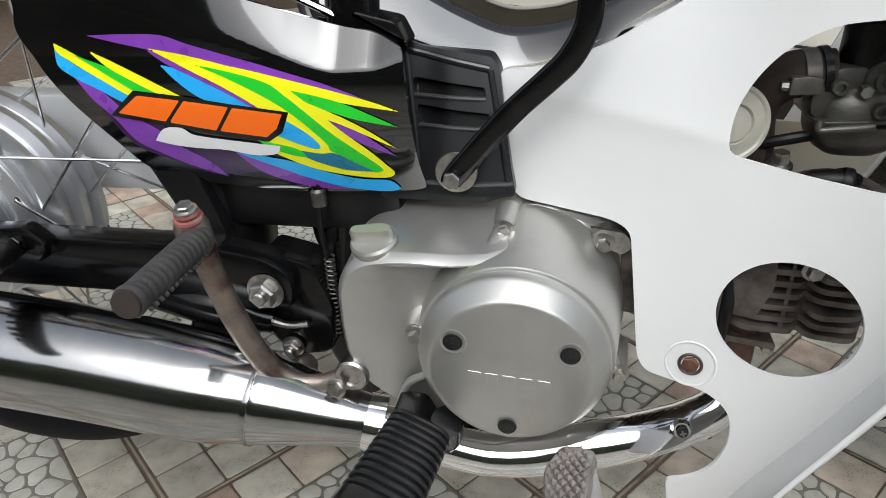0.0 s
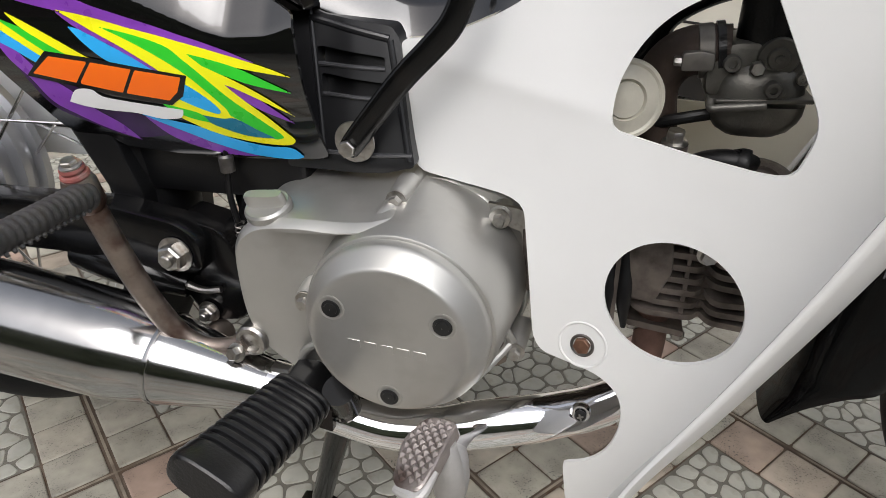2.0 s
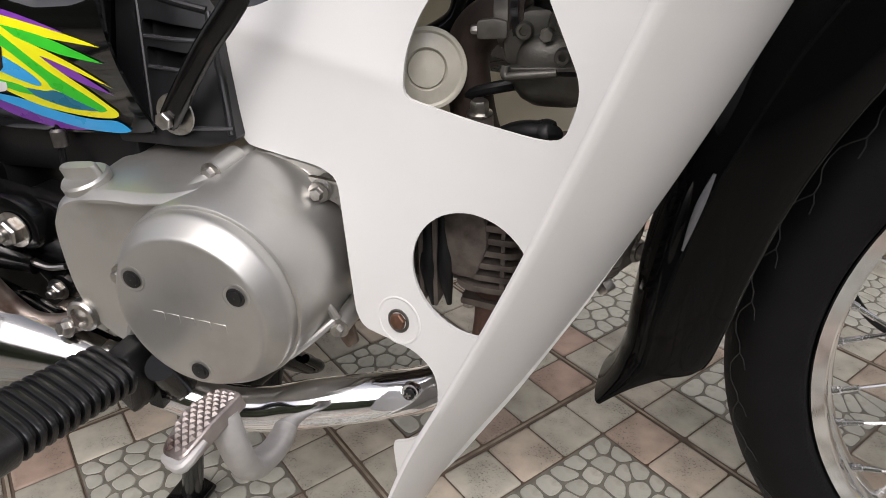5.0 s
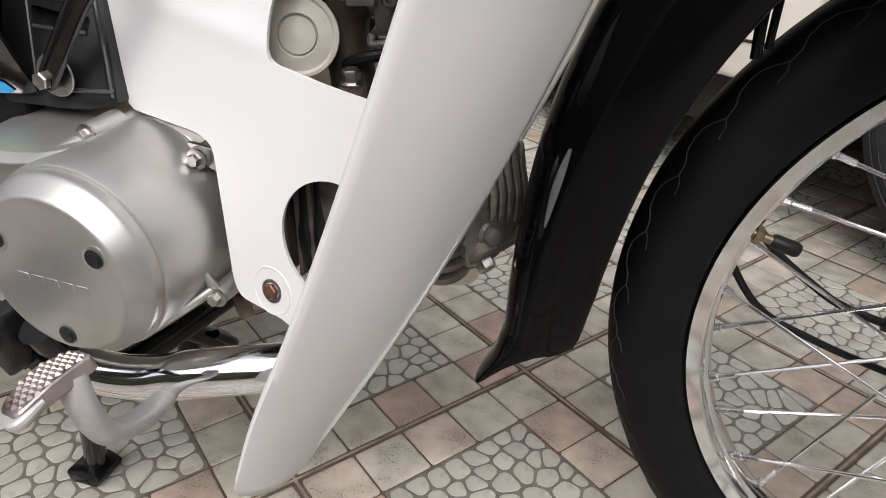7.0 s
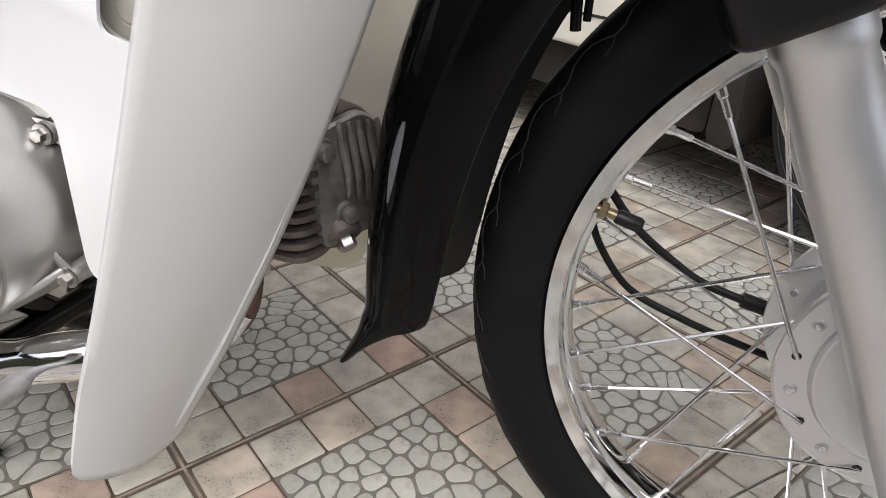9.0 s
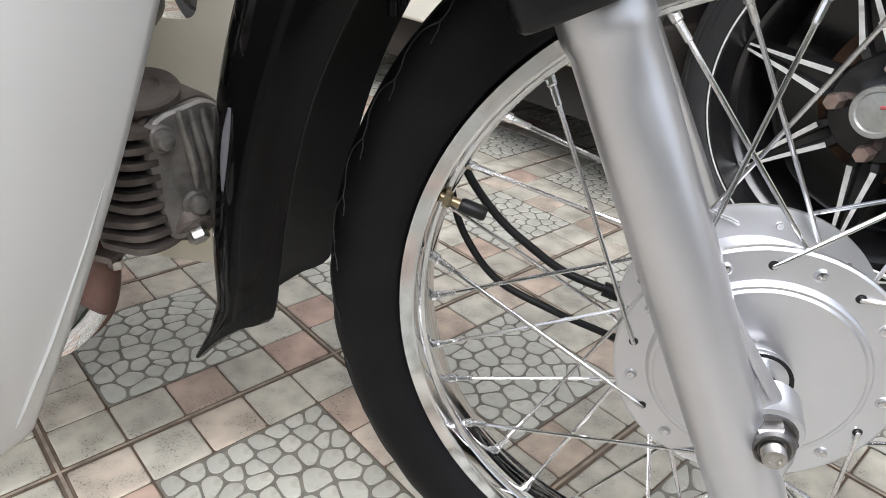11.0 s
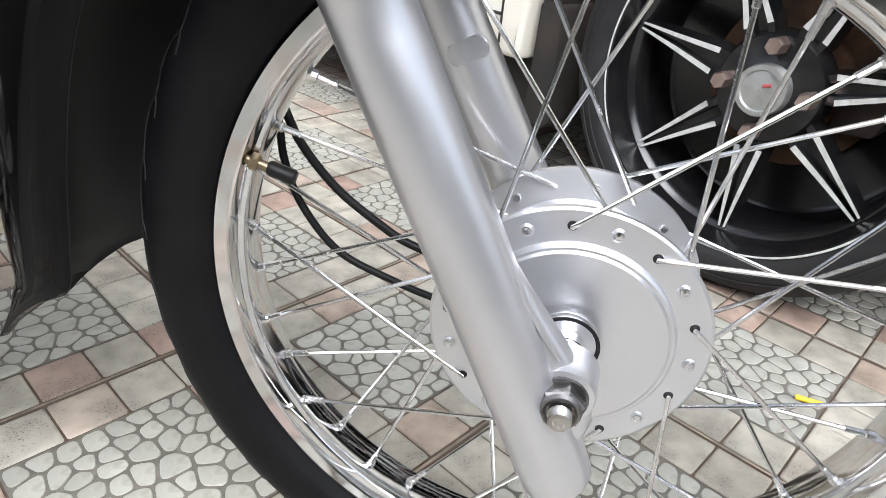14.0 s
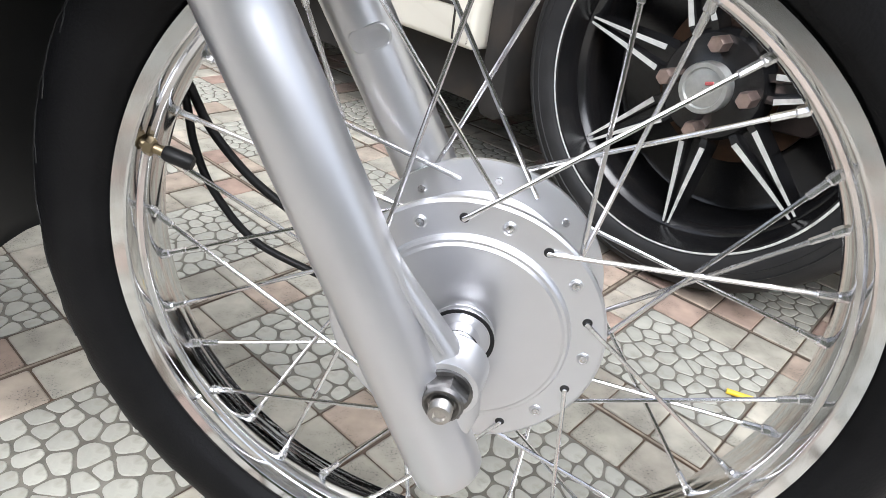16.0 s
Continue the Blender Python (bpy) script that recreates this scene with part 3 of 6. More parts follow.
fork_end(-1, leg, fork_at)
fork_end(1, leg2, fork_at2)
bm = lathe([(0.004, 0.0), (0.0115, 0.0), (0.0115, 0.010), (0.0128, 0.0105), (0.0128, 0.013), (0.0110, 0.0135), (0.0110, 0.030), (0.004, 0.030)], axle(-0.0435), 24)
part("axle_spacer", bm, CHROME, front_hub, "bright steel axle spacer")
bm = lathe([(0.0175, 0.0), (0.0195, 0.0), (0.0200, 0.0004), (0.0200, 0.0012), (0.0180, 0.0014)], axle(-0.0430), 36)
part("dust_seal", bm, RUBBER, front_hub, "black rubber dust seal")
bm = lathe([(0.003, 0), (0.0140, 0), (0.0143, 0.0006), (0.0138, 0.0020), (0.003, 0.0022)], axle(-0.0898), 28)
part("axle_washer", bm, DULL, leg)
bm = hexbolt(0, 0, 0, 0.0128, 0.0085, m=axle(-0.0918))
lathe([(0.0112, 0.0084), (0.0100, 0.0104), (0.0090, 0.0106), (0.0072, 0.0095)], axle(-0.0918), 24, bm)
part("axle_nut", bm, DULL, leg, "dull zinc-plated hexagon axle nut")
bm = lathe([(0.0062, 0.006), (0.0062, 0.0110), (0.0056, 0.0114), (0.0062, 0.0120), (0.0056, 0.0128), (0.0062, 0.0134), (0.0056, 0.0142), (0.0062, 0.0148), (0.0056, 0.0156), (0.0062, 0.0162), (0.0056, 0.0172), (0.0034, 0.0176), (0.0028, 0.0160), (0.00005, 0.0158)], axle(-0.0918), 20)
part("axle_end", bm, STEEL, leg, "threaded axle end")
# cast pad with oval face on the inner side of the left slider
oval = []
for k in range(24):
    a = 2 * math.pi * k / 24
    oval.append((0.0075 * math.cos(a) + (0.007 if math.cos(a) > 0 else -0.007), 0.0080 * math.sin(a)))
c = fork_at2(0.060)
bm = bmesh.new()
ring_faces(bm, [[c + Vector((0.0, -0.0175 - h, 0.0)) + FWD * (p[0] * k + 0.004) - FORK2 * (p[1] * k) for p in oval] for h, k in ((0.0, 0.92), (0.0018, 0.92), (0.0026, 0.84))])
part("cast_pad", bm, SILVER, leg2)

# ---- black shrouds over the fork tops
for s, at_ in ((-1, fork_at), (1, fork_at2)):
    bm = bmesh.new()
    rings = []
    for d, hx, hy in ((-0.014, 0.0275, 0.0265), (-0.016, 0.0292, 0.0285), (-0.020, 0.0298, 0.029), (-0.06, 0.032, 0.031), (-0.14, 0.036, 0.034)):
        c = at_(d) - FWD * 0.0065
        rings.append([c + FWD * (hx * math.copysign(abs(math.cos(a)) ** 0.4, math.cos(a))) + Vector((0, hy * math.copysign(abs(math.sin(a)) ** 0.4, math.sin(a)), 0)) for a in (2 * math.pi * k / 32 for k in range(32))])
    ring_faces(bm, rings)
    part("fork_shroud", bm, SATIN, bike, "satin black plastic fork shroud", sharp=45)

# ---- engine: right crankcase cover
A_ = [(-0.742, 0.340), (-0.735, 0.366), (-0.722, 0.3795), (-0.704, 0.3850), (-0.676, 0.3880), (-0.640, 0.3900), (-0.600, 0.3910), (-0.565, 0.3890), (-0.538, 0.3800), (-0.525, 0.362), (-0.5215, 0.320), (-0.5235, 0.280), (-0.545, 0.245), (-0.60, 0.225), (-0.66, 0.225), (-0.700, 0.238), (-0.727, 0.255), (-0.740, 0.285)]
B_ = [(-0.731, 0.338), (-0.727, 0.355), (-0.717, 0.366), (-0.702, 0.3715), (-0.676, 0.374), (-0.648, 0.374), (-0.605, 0.380), (-0.572, 0.377), (-0.548, 0.365), (-0.534, 0.345), (-0.530, 0.320), (-0.533, 0.288), (-0.552, 0.257), (-0.60, 0.240), (-0.655, 0.240), (-0.690, 0.249), (-0.717, 0.268), (-0.729, 0.295)]


def lerp2(a, b, t):
    return [(p[0] * (1 - t) + q[0] * t, p[1] * (1 - t) + q[1] * t) for p, q in zip(a, b)]


rings = []
ctr = np.array((-0.635, 0.312))


def back_off(x):
    """The case steps back towards its front edge."""
    u = min(1.0, max(0.0, (x + 0.622) / 0.048))
    return 0.072 * u * u * (3 - 2 * u)


for y, t, k in ((0.075, 0, 1.0), (0.030, 0, 1.0), (0.0, 0.06, 1.0), (-0.020, 0.17, 1.0), (-0.045, 0.36, 1.0), (-0.070, 0.53, 1.0), (-0.0905, 0.66, 1.0), (-0.0915, 0.68, 1.0), (-0.0968, 0.985, 0.999), (-0.0976, 1.0, 0.992), (-0.0977, 1.0, 0.975)):
    o = spline(lerp2(A_, B_, t), 4, True)
    rings.append([(ctr[0] + (p[0] - ctr[0]) * k, min(y + back_off(p[0]), -0.022) if y < -0.022 else y, ctr[1] + (p[1] - ctr[1]) * k) for p in o])
bm = bmesh.new()
ring_faces(bm, rings)
engine = part("engine_case", bm, ENGINE, bike, "silver painted engine side case", sharp=30)
CL = (-0.6030, 0.3105)
# drum of the clutch housing, then the round cover with three sunk screws
part("clutch_drum", lathe([(0.0790, -0.062), (0.0780, -0.040), (0.0758, -0.015), (0.0730, 0.010), (0.0706, 0.0300), (0.0698, 0.0320), (0.0684, 0.0328), (0.0650, 0.0330)], toward(CL[0], -0.072, CL[1]), 80), ENGINE, bike, "round silver clutch housing", sharp=28)
cover = part("clutch_cover", lathe([(0.0676, 0.030), (0.0674, 0.0395), (0.0668, 0.0415), (0.0655, 0.0432), (0.0580, 0.0538), (0.0566, 0.0552), (0.0545, 0.0558), (0.0520, 0.0560), (0.0005, 0.0562)], toward(CL[0], -0.072, CL[1]), 80), ENGINE, bike, "round silver clutch cover plate", sharp=30)
for x, z in ((-0.642, 0.333), (-0.564, 0.331), (-0.604, 0.2645)):
    part("screw_well", lathe([(0.0095, -0.001), (0.0100, 0.0004), (0.0088, 0.0007), (0.0076, 0.0001), (0.0070, 0.00005), (0.0003, 0.00005)], toward(x, -0.1279, z), 24), ENGINE, cover)
    part("sunk_screw", lathe([(0.0068, 0.0008), (0.0066, 0.0011), (0.0048, 0.0012), (0.0046, 0.0022), (0.0030, 0.0026), (0.0003, 0.0024)], toward(x, -0.1279, z), 20), SOCK, cover, "dark sunk screw")
# embossed maker's mark as a row of plain bars
base = Vector((-0.632, -0.1281, 0.3105))
for i in range(5):
    x0 = -0.632 + i * 0.0118
    z0 = 0.3105 - (x0 + 0.632) * 0.055
    part("embossed_bar", prism(round_poly([(x0, z0), (x0 + 0.0092, z0 - 0.0005), (x0 + 0.0092, z0 - 0.0070), (x0, z0 - 0.0065)], 0.001, 2), -0.1275, -0.12855, 0.0002, seg=1), ENGINE, cover)
# bolt bosses
for (x, y, z, r, back) in ((-0.616, -0.0600, 0.3855, 0.0080, 0.03), (-0.545, -0.038, 0.369, 0.0085, 0.06), (-0.5255, -0.066, 0.2735, 0.0070, 0.035), (-0.674, -0.1045, 0.319, 0.0090, 0.02)):
    part("bolt_boss", lathe([(r * 1.25, -back), (r, -0.002), (r * 0.9, 0.0), (0.0005, 0.0)], toward(x, y + 0.001, z), 22), ENGINE, engine)
    part("flange_bolt", hexbolt(x, y, z, 0.0050, 0.0055, flange=0.0078), STEEL, engine)
part("bolt_bracket", prism(round_poly([(-0.556, 0.379), (-0.530, 0.376), (-0.522, 0.366), (-0.530, 0.358), (-0.540, 0.362)], 0.003), -0.030, -0.034), STEEL, engine)
# rib up the top boss and stepped edge below the flat
part("case_rib", tube([(-0.632, -0.100, 0.360), (-0.624, -0.080, 0.374), (-0.617, -0.054, 0.3815), (-0.611, -0.01, 0.3855)], [0.008, 0.0078, 0.0075, 0.0075], 14, 5), ENGINE, engine)
part("case_rib", tube([(-0.690, -0.097, 0.252), (-0.682, -0.099, 0.270), (-0.668, -0.099, 0.280), (-0.662, -0.098, 0.292)], 0.0035, 10, 5), ENGINE, engine)
part("case_rib", tube([(-0.551, -0.098, 0.266), (-0.541, -0.084, 0.271), (-0.529, -0.064, 0.279)], [0.0035, 0.0030, 0.0035], 10, 5), ENGINE, engine)
part("case_rib", tube([(-0.5275, -0.062, 0.276), (-0.5315, -0.066, 0.290), (-0.5350, -0.068, 0.304)], [0.0045, 0.0030, 0.0008], 10, 5), ENGINE, engine)
# raised ridge in place of hollow scallops, shaped to catch their highlights
part("case_rib", tube([(-0.578, -0.064, 0.3735), (-0.566, -0.060, 0.3680), (-0.556, -0.057, 0.3600), (-0.547, -0.058, 0.3520), (-0.542, -0.060, 0.3420)], [0.0010, 0.0052, 0.0028, 0.0048, 0.0010], 14, 5), ENGINE, engine)
part("bracket_tab", prism(round_poly([(-0.560, 0.232), (-0.545, 0.232), (-0.541, 0.214), (-0.551, 0.206), (-0.557, 0.214)], 0.002, 2), 0.0, -0.004, 0.0008), RUST, engine, "small rusty bracket tab")
# oil filler cap
m = pose(-0.7065, -0.0780, 0.3720, 16, -6, 0)
part("oil_filler_neck", lathe([(0.0175, -0.012), (0.0170, 0.0005), (0.0180, 0.001), (0.0180, 0.0035), (0.0165, 0.004), (0.002, 0.0045)], m, 32), ENGINE, engine)
capo = part("oil_filler_cap", lathe([(0.0172, 0.0040), (0.0176, 0.0055), (0.0176, 0.0095), (0.0160, 0.0115), (0.0130, 0.0112), (0.0005, 0.0105)], m, 36), ENGINE, engine, "silver oil filler cap with thumb grip")
bm = bmesh.new()
rings = []
for h, k in ((0.0100, 1.0), (0.0185, 0.98), (0.0205, 0.90)):
    rings.append([m @ Vector((0.0162 * k * math.copysign(abs(math.cos(a)) ** 0.5, math.cos(a)), 0.0048 * k * math.copysign(abs(math.sin(a)) ** 0.7, math.sin(a)), h)) for a in (2 * math.pi * i / 28 for i in range(28))])
ring_faces(bm, rings)
part("thumb_grip", bm, ENGINE, capo)

# ---- cylinder, head, carburettor
RAW2 = material("greyish_cast_metal", (0.32, 0.30, 0.275), 0.45, metal=0.6, vary=0.25, scale=70, bump=0.4, bump_scale=500, stain=(0.04, 0.035, 0.03), stain_amount=0.5, stain_scale=45)
bm = prism(round_poly([(-0.53, 0.300), (-0.37, 0.306), (-0.37, 0.385), (-0.53, 0.375)], 0.012), 0.045, -0.025, 0.004)
cyl = part("cylinder", bm, RAWALU, bike, "dusty finned engine cylinder")
for i in range(9):
    z = 0.300 + i * 0.0100
    e = 0.004 * (i % 3)
    o = [(-0.447 + e, -0.026), (-0.437 + e, -0.036), (-0.402, -0.034), (-0.397, -0.024), (-0.392, -0.036 - e), (-0.360, -0.038), (-0.350, -0.020), (-0.350, 0.055), (-0.447, 0.055)]
    bm = bmesh.new()
    oo = round_poly(o, 0.010, 4)
    rings = [[(p[0], p[1], z + h - 0.06 * (p[0] + 0.40)) for p in oo] for h in (0.0, 0.0045)]
    ring_faces(bm, rings)
    part("cooling_fin", bm, RAWALU, cyl)
for i in range(6):
    x = -0.512 + i * 0.0105
    part("cooling_fin", prism(round_poly([(x, 0.288), (x + 0.003, 0.288), (x + 0.003, 0.390), (x, 0.390)], 0.001, 1), 0.058, -0.040), RAWALU, cyl)
# head side cover: a slanted plate with ribs facing forward and to the right side
hm = Matrix.Translation((-0.346, 0.012, 0.348)) @ Matrix.Rotation(radians(58), 4, 'Z') @ Matrix.Rotation(radians(90), 4, 'X') @ Matrix.Rotation(radians(10), 4, 'Z')


def on_head(pts, h):
    return [hm @ Vector((p[0], p[1], h)) for p in pts]


o = round_poly([(-0.036, -0.046), (0.030, -0.050), (0.034, 0.030), (0.020, 0.048), (-0.022, 0.046), (-0.036, 0.024)], 0.010)
bm = bmesh.new()
ring_faces(bm, [on_head(o, -0.045), on_head(o, 0.0), on_head([(p[0] * 0.96, p[1] * 0.97) for p in o], 0.003)])
head = part("cylinder_head", bm, RAWALU, bike, "weathered aluminium cylinder head")
o2 = [(p[0] * 0.94, p[1] * 0.95) for p in o]
bm = bmesh.new()
ring_faces(bm, [on_head(o2, 0.0045), on_head(o2, 0.0095), on_head([(p[0] * 0.95, p[1] * 0.96) for p in o2], 0.012)])
hc = part("head_cover", bm, RAW2, head, "grey ribbed head cover")
for i in range(5):
    x = -0.007 + i * 0.0078
    pts = [hm @ Vector((x + 0.003 * t, -0.012 - i * 0.004 + (0.056 + i * 0.002) * t, 0.0128 + 0.0035 * math.sin(math.pi * min(1, t * 1.3)))) for t in (0, 0.15, 0.4, 0.7, 0.9, 1)]
    part("rib", tube(pts, [0.0012, 0.0024, 0.0028, 0.0028, 0.0026, 0.0016], 10, 4), RAW2, hc)
for x, z in ((-0.020, 0.030), (-0.011, -0.022), (0.026, -0.038)):
    p = hm @ Matrix.Translation((x, z, 0.012))
    part("bolt_boss", lathe([(0.0110, -0.006), (0.0094, 0.0005), (0.0080, 0.0025), (0.0003, 0.0025)], p, 20), RAW2, hc)
    part("cover_bolt", lathe([(0.0062, 0.002), (0.0062, 0.0065), (0.0055, 0.0085), (0.0032, 0.0092), (0.0003, 0.0094)], p, 18), RAW2, hc)
# tappet caps above and below
for p, ax in ((Vector((-0.370, 0.004, 0.392)), (0.10, -0.32, 0.95)), (Vector((-0.344, 0.000, 0.307)), (0.62, -0.45, -0.65))):
    q = Matrix.Translation(p) @ Vector(ax).to_track_quat("Z", "Y").to_matrix().to_4x4()
    part("tappet_cap", lathe([(0.019, -0.02), (0.0195, 0.003), (0.0235, 0.004), (0.0240, 0.0085), (0.0225, 0.0105), (0.012, 0.0115), (0.011, 0.0095), (0.0005, 0.009)] if ax[2] > 0 else [(0.015, -0.012), (0.0152, 0.003), (0.0135, 0.0048), (0.0005, 0.005)], q, 32), RAWALU, head)
    if ax[2] < 0:
        part("drain_bolt", hexbolt(0, 0, 0, 0.0075, 0.008, m=q @ Matrix.Translation((0, 0, 0.005))), STEEL, head)
# side bolt, dark casting web and stiffening ribs between the fins
part("side_bolt", hexbolt(-0.3998, -0.0390, 0.3585, 0.0056, 0.0060, flange=0.0078), STEEL, cyl)
part("casting_web", prism(round_poly([(-0.452, 0.372), (-0.424, 0.376), (-0.420, 0.340), (-0.430, 0.312), (-0.452, 0.316)], 0.006), 0.0, -0.0375, 0.003), RAWALU, cyl)
for x in (-0.412,):
    part("fin_rib", prism(round_poly([(x, 0.304), (x + 0.0035, 0.304), (x + 0.0028, 0.376), (x + 0.0008, 0.376)], 0.001, 1), 0.0, -0.0335), RAWALU, cyl)
# exhaust flange and rusty header
part("exhaust_flange", prism(round_poly([(-0.446, 0.2820), (-0.403, 0.2770), (-0.403, 0.2715), (-0.446, 0.2765)], 0.002, 2), 0.030, -0.014), RAWALU, cyl, "dark exhaust flange plate")
for dx in (-0.044, 0.0):
    part("flange_nut", hexbolt(0, 0, 0, 0.0055, 0.007, m=pose(-0.406 + dx * 0.8, -0.006, 0.2720 - dx * 0.12, 180)), STEEL, cyl)
part("header_pipe", tube([(-0.426, 0.004, 0.285), (-0.426, 0.002, 0.250), (-0.432, -0.010, 0.222), (-0.455, -0.04, 0.205)], 0.0130, 18, 6), material("rusted_header", (0.14, 0.078, 0.060), 0.7, metal=0.3, vary=0.3, scale=50, bump=0.4, bump_scale=600), bike, "rust-brown exhaust header pipe")
part("breather_hose", tube([(-0.466, -0.028, 0.400), (-0.464, -0.032, 0.345), (-0.464, -0.035, 0.318), (-0.461, -0.035, 0.286)], [0.006, 0.0065, 0.0075, 0.002], 12, 6), RUBBER, bike, "black rubber breather hose")
part("breather_hose", tube([(-0.455, -0.028, 0.400), (-0.4525, -0.032, 0.345), (-0.452, -0.035, 0.320), (-0.449, -0.035, 0.288)], [0.005, 0.0055, 0.0065, 0.002], 12, 6), RUBBER, bike)
# carburettor
DULLC = material("dull_clamp_steel", (0.17, 0.16, 0.145), 0.5, metal=0.8, vary=0.25, scale=80)
CARB = material("dull_carburettor_alloy", (0.13, 0.125, 0.112), 0.42, metal=0.75, vary=0.2, scale=60, bump=0.25, bump_scale=500, stain=(0.05, 0.045, 0.04), stain_amount=0.5, stain_scale=40)
carb = part("carburettor", prism(round_poly([(-0.418, 0.458), (-0.358, 0.462), (-0.355, 0.478), (-0.366, 0.496), (-0.408, 0.494), (-0.420, 0.478)], 0.008), 0.030, -0.012, 0.005), CARB, bike, "dull grey alloy carburettor")
bm = bmesh.new()
rings = []
for z, kx, ky in ((0.456, 1.0, 1.0), (0.449, 0.98, 0.98), (0.444, 0.92, 0.92), (0.438, 0.78, 0.78), (0.4335, 0.55, 0.55)):
    rings.append([(-0.3845 + 0.030 * kx * math.copysign(abs(math.cos(a)) ** 0.6, math.cos(a)), 0.005 + 0.026 * ky * math.copysign(abs(math.sin(a)) ** 0.6, math.sin(a)), z) for a in (2 * math.pi * i / 32 for i in range(32))])
ring_faces(bm, rings)
part("float_bowl", bm, CARB, carb)
bm = bmesh.new()
ring_faces(bm, [[(-0.3845 + 0.0285 * k * math.copysign(abs(math.cos(a)) ** 0.7, math.cos(a)), 0.005 + 0.0255 * k * math.copysign(abs(math.sin(a)) ** 0.7, math.sin(a)), z) for a in (2 * math.pi * i / 32 for i in range(32))] for z, k in ((0.460, 1.0), (0.466, 0.99), (0.472, 0.94), (0.4765, 0.84), (0.480, 0.70))])
part("chamber_dome", bm, CARB, carb)
part("bowl_gasket", prism(round_poly([(-0.4155, 0.4570), (-0.3540, 0.4600), (-0.3540, 0.4630), (-0.4155, 0.4600)], 0.001, 2), 0.034, -0.0215, 0.001), CARB, carb)
part("slide_tower", lathe([(0.0175, 0), (0.0175, 0.03), (0.0200, 0.032), (0.0200, 0.055), (0.016, 0.06), (0.016, 0.12)], pose(-0.385, 0.006, 0.490), 28), SATIN, carb, "black slide tower and rubber cap")
for x, z, r in ((-0.4045, 0.4815, 0.0056), (-0.3625, 0.474, 0.004)):
    part("adjusting_screw", lathe([(r, -0.006), (r, 0.003), (r * 0.85, 0.0045), (r * 0.5, 0.0045), (r * 0.45, 0.002), (0.0003, 0.002)], toward(x, -0.0135, z), 18), CARB if r > 0.005 else STEEL, carb)
part("overflow_pipe", tube([(-0.4140, -0.0235, 0.4615), (-0.4138, -0.0250, 0.4555), (-0.4060, -0.0258, 0.4562), (-0.3820, -0.0258, 0.4590)], 0.0028, 12, 4), CARB, carb)
part("bowl_lug", lathe([(0.0052, -0.010), (0.0052, 0.0), (0.0044, 0.0012), (0.0024, 0.0012), (0.0022, -0.002), (0.0003, -0.002)], toward(-0.3793, -0.0241, 0.4681), 20), CARB, carb)
part("diaphragm_cap", lathe([(0.0120, -0.012), (0.0125, -0.002), (0.0115, 0.0), (0.0070, 0.0006), (0.0062, 0.0030), (0.0030, 0.0034), (0.0026, 0.0060), (0.0003, 0.0062)], toward(-0.3782, -0.0140, 0.4855), 26), CARB, carb, "round dark diaphragm cap")
part("cap_nut", hexbolt(-0.3900, -0.0160, 0.4800, 0.0046, 0.0060), STEEL, carb)
part("hose_clamp", lathe([(0.0150, -0.0005), (0.0172, 0), (0.0174, 0.001), (0.0174, 0.008), (0.0172, 0.009), (0.0150, 0.0095)], pose(-0.424, 0.004, 0.4845, 0, 82), 28), DULLC, carb, "dark steel hose clamp")
part("clamp_screw", prism(round_poly([(-0.4345, 0.4755), (-0.4150, 0.4765), (-0.4150, 0.4870), (-0.4230, 0.4885), (-0.4345, 0.4870)], 0.002, 2), -0.004, -0.0165, 0.001), DULLC, carb)
part("clamp_screw", hexbolt(0, 0, 0, 0.0032, 0.005, m=pose(-0.4343, -0.0115, 0.4810, 0, -90)), STEEL, carb)
part("insulator_flange", lathe([(0.0120, 0), (0.0182, 0.0004), (0.0182, 0.0052), (0.0120, 0.0056)], pose(-0.4135, 0.004, 0.4858, 0, 82), 28), SATIN, carb, "black insulator flange")
part("intake_pipe", tube([(-0.405, 0.004, 0.486), (-0.432, 0.006, 0.483), (-0.447, 0.010, 0.462), (-0.444, 0.012, 0.425), (-0.44, 0.014, 0.40)], [0.0165, 0.0160, 0.0155, 0.0160, 0.018], 22, 6), material("brown_cast_elbow", (0.05, 0.034, 0.026), 0.6, metal=0.3, vary=0.3, scale=40, bump=0.3, bump_scale=400), bike, "dark brown intake elbow")
part("fuel_hose", tube([(-0.405, -0.004, 0.447), (-0.425, -0.006, 0.443), (-0.445, 0.0, 0.436)], 0.0042, 10, 5), RUBBER, bike)
part("head_stud", hexbolt(0, 0, 0, 0.0062, 0.008, flange=0.0085, m=pose(-0.4315, -0.018, 0.4285, 8, 0)), STEEL, head)
part("stud_boss", lathe([(0.0095, -0.03), (0.009, 0.0)], pose(-0.4315, -0.018, 0.4285, 8, 0), 20), RAWALU, head)
part("spark_plug_cap", tube([(-0.424, -0.008, 0.408), (-0.410, -0.012, 0.4145), (-0.398, -0.016, 0.4175), (-0.3900, -0.018, 0.4180), (-0.3895, -0.018, 0.4180), (-0.3840, -0.020, 0.4175), (-0.3835, -0.020, 0.4175)], [0.0060, 0.0078, 0.0084, 0.0080, 0.0100, 0.0100, 0.0070], 16, 3), RUBBER, bike, "black rubber spark plug cap")
m = Matrix.Translation((-0.4670, -0.020, 0.4565)) @ Vector((0.30, -0.94, 0.12)).to_track_quat("Z", "Y").to_matrix().to_4x4()
HORN = material("pale_grey_enamel", (0.46, 0.44, 0.37), 0.35, vary=0.15, scale=40, bump=0.2, bump_scale=300)
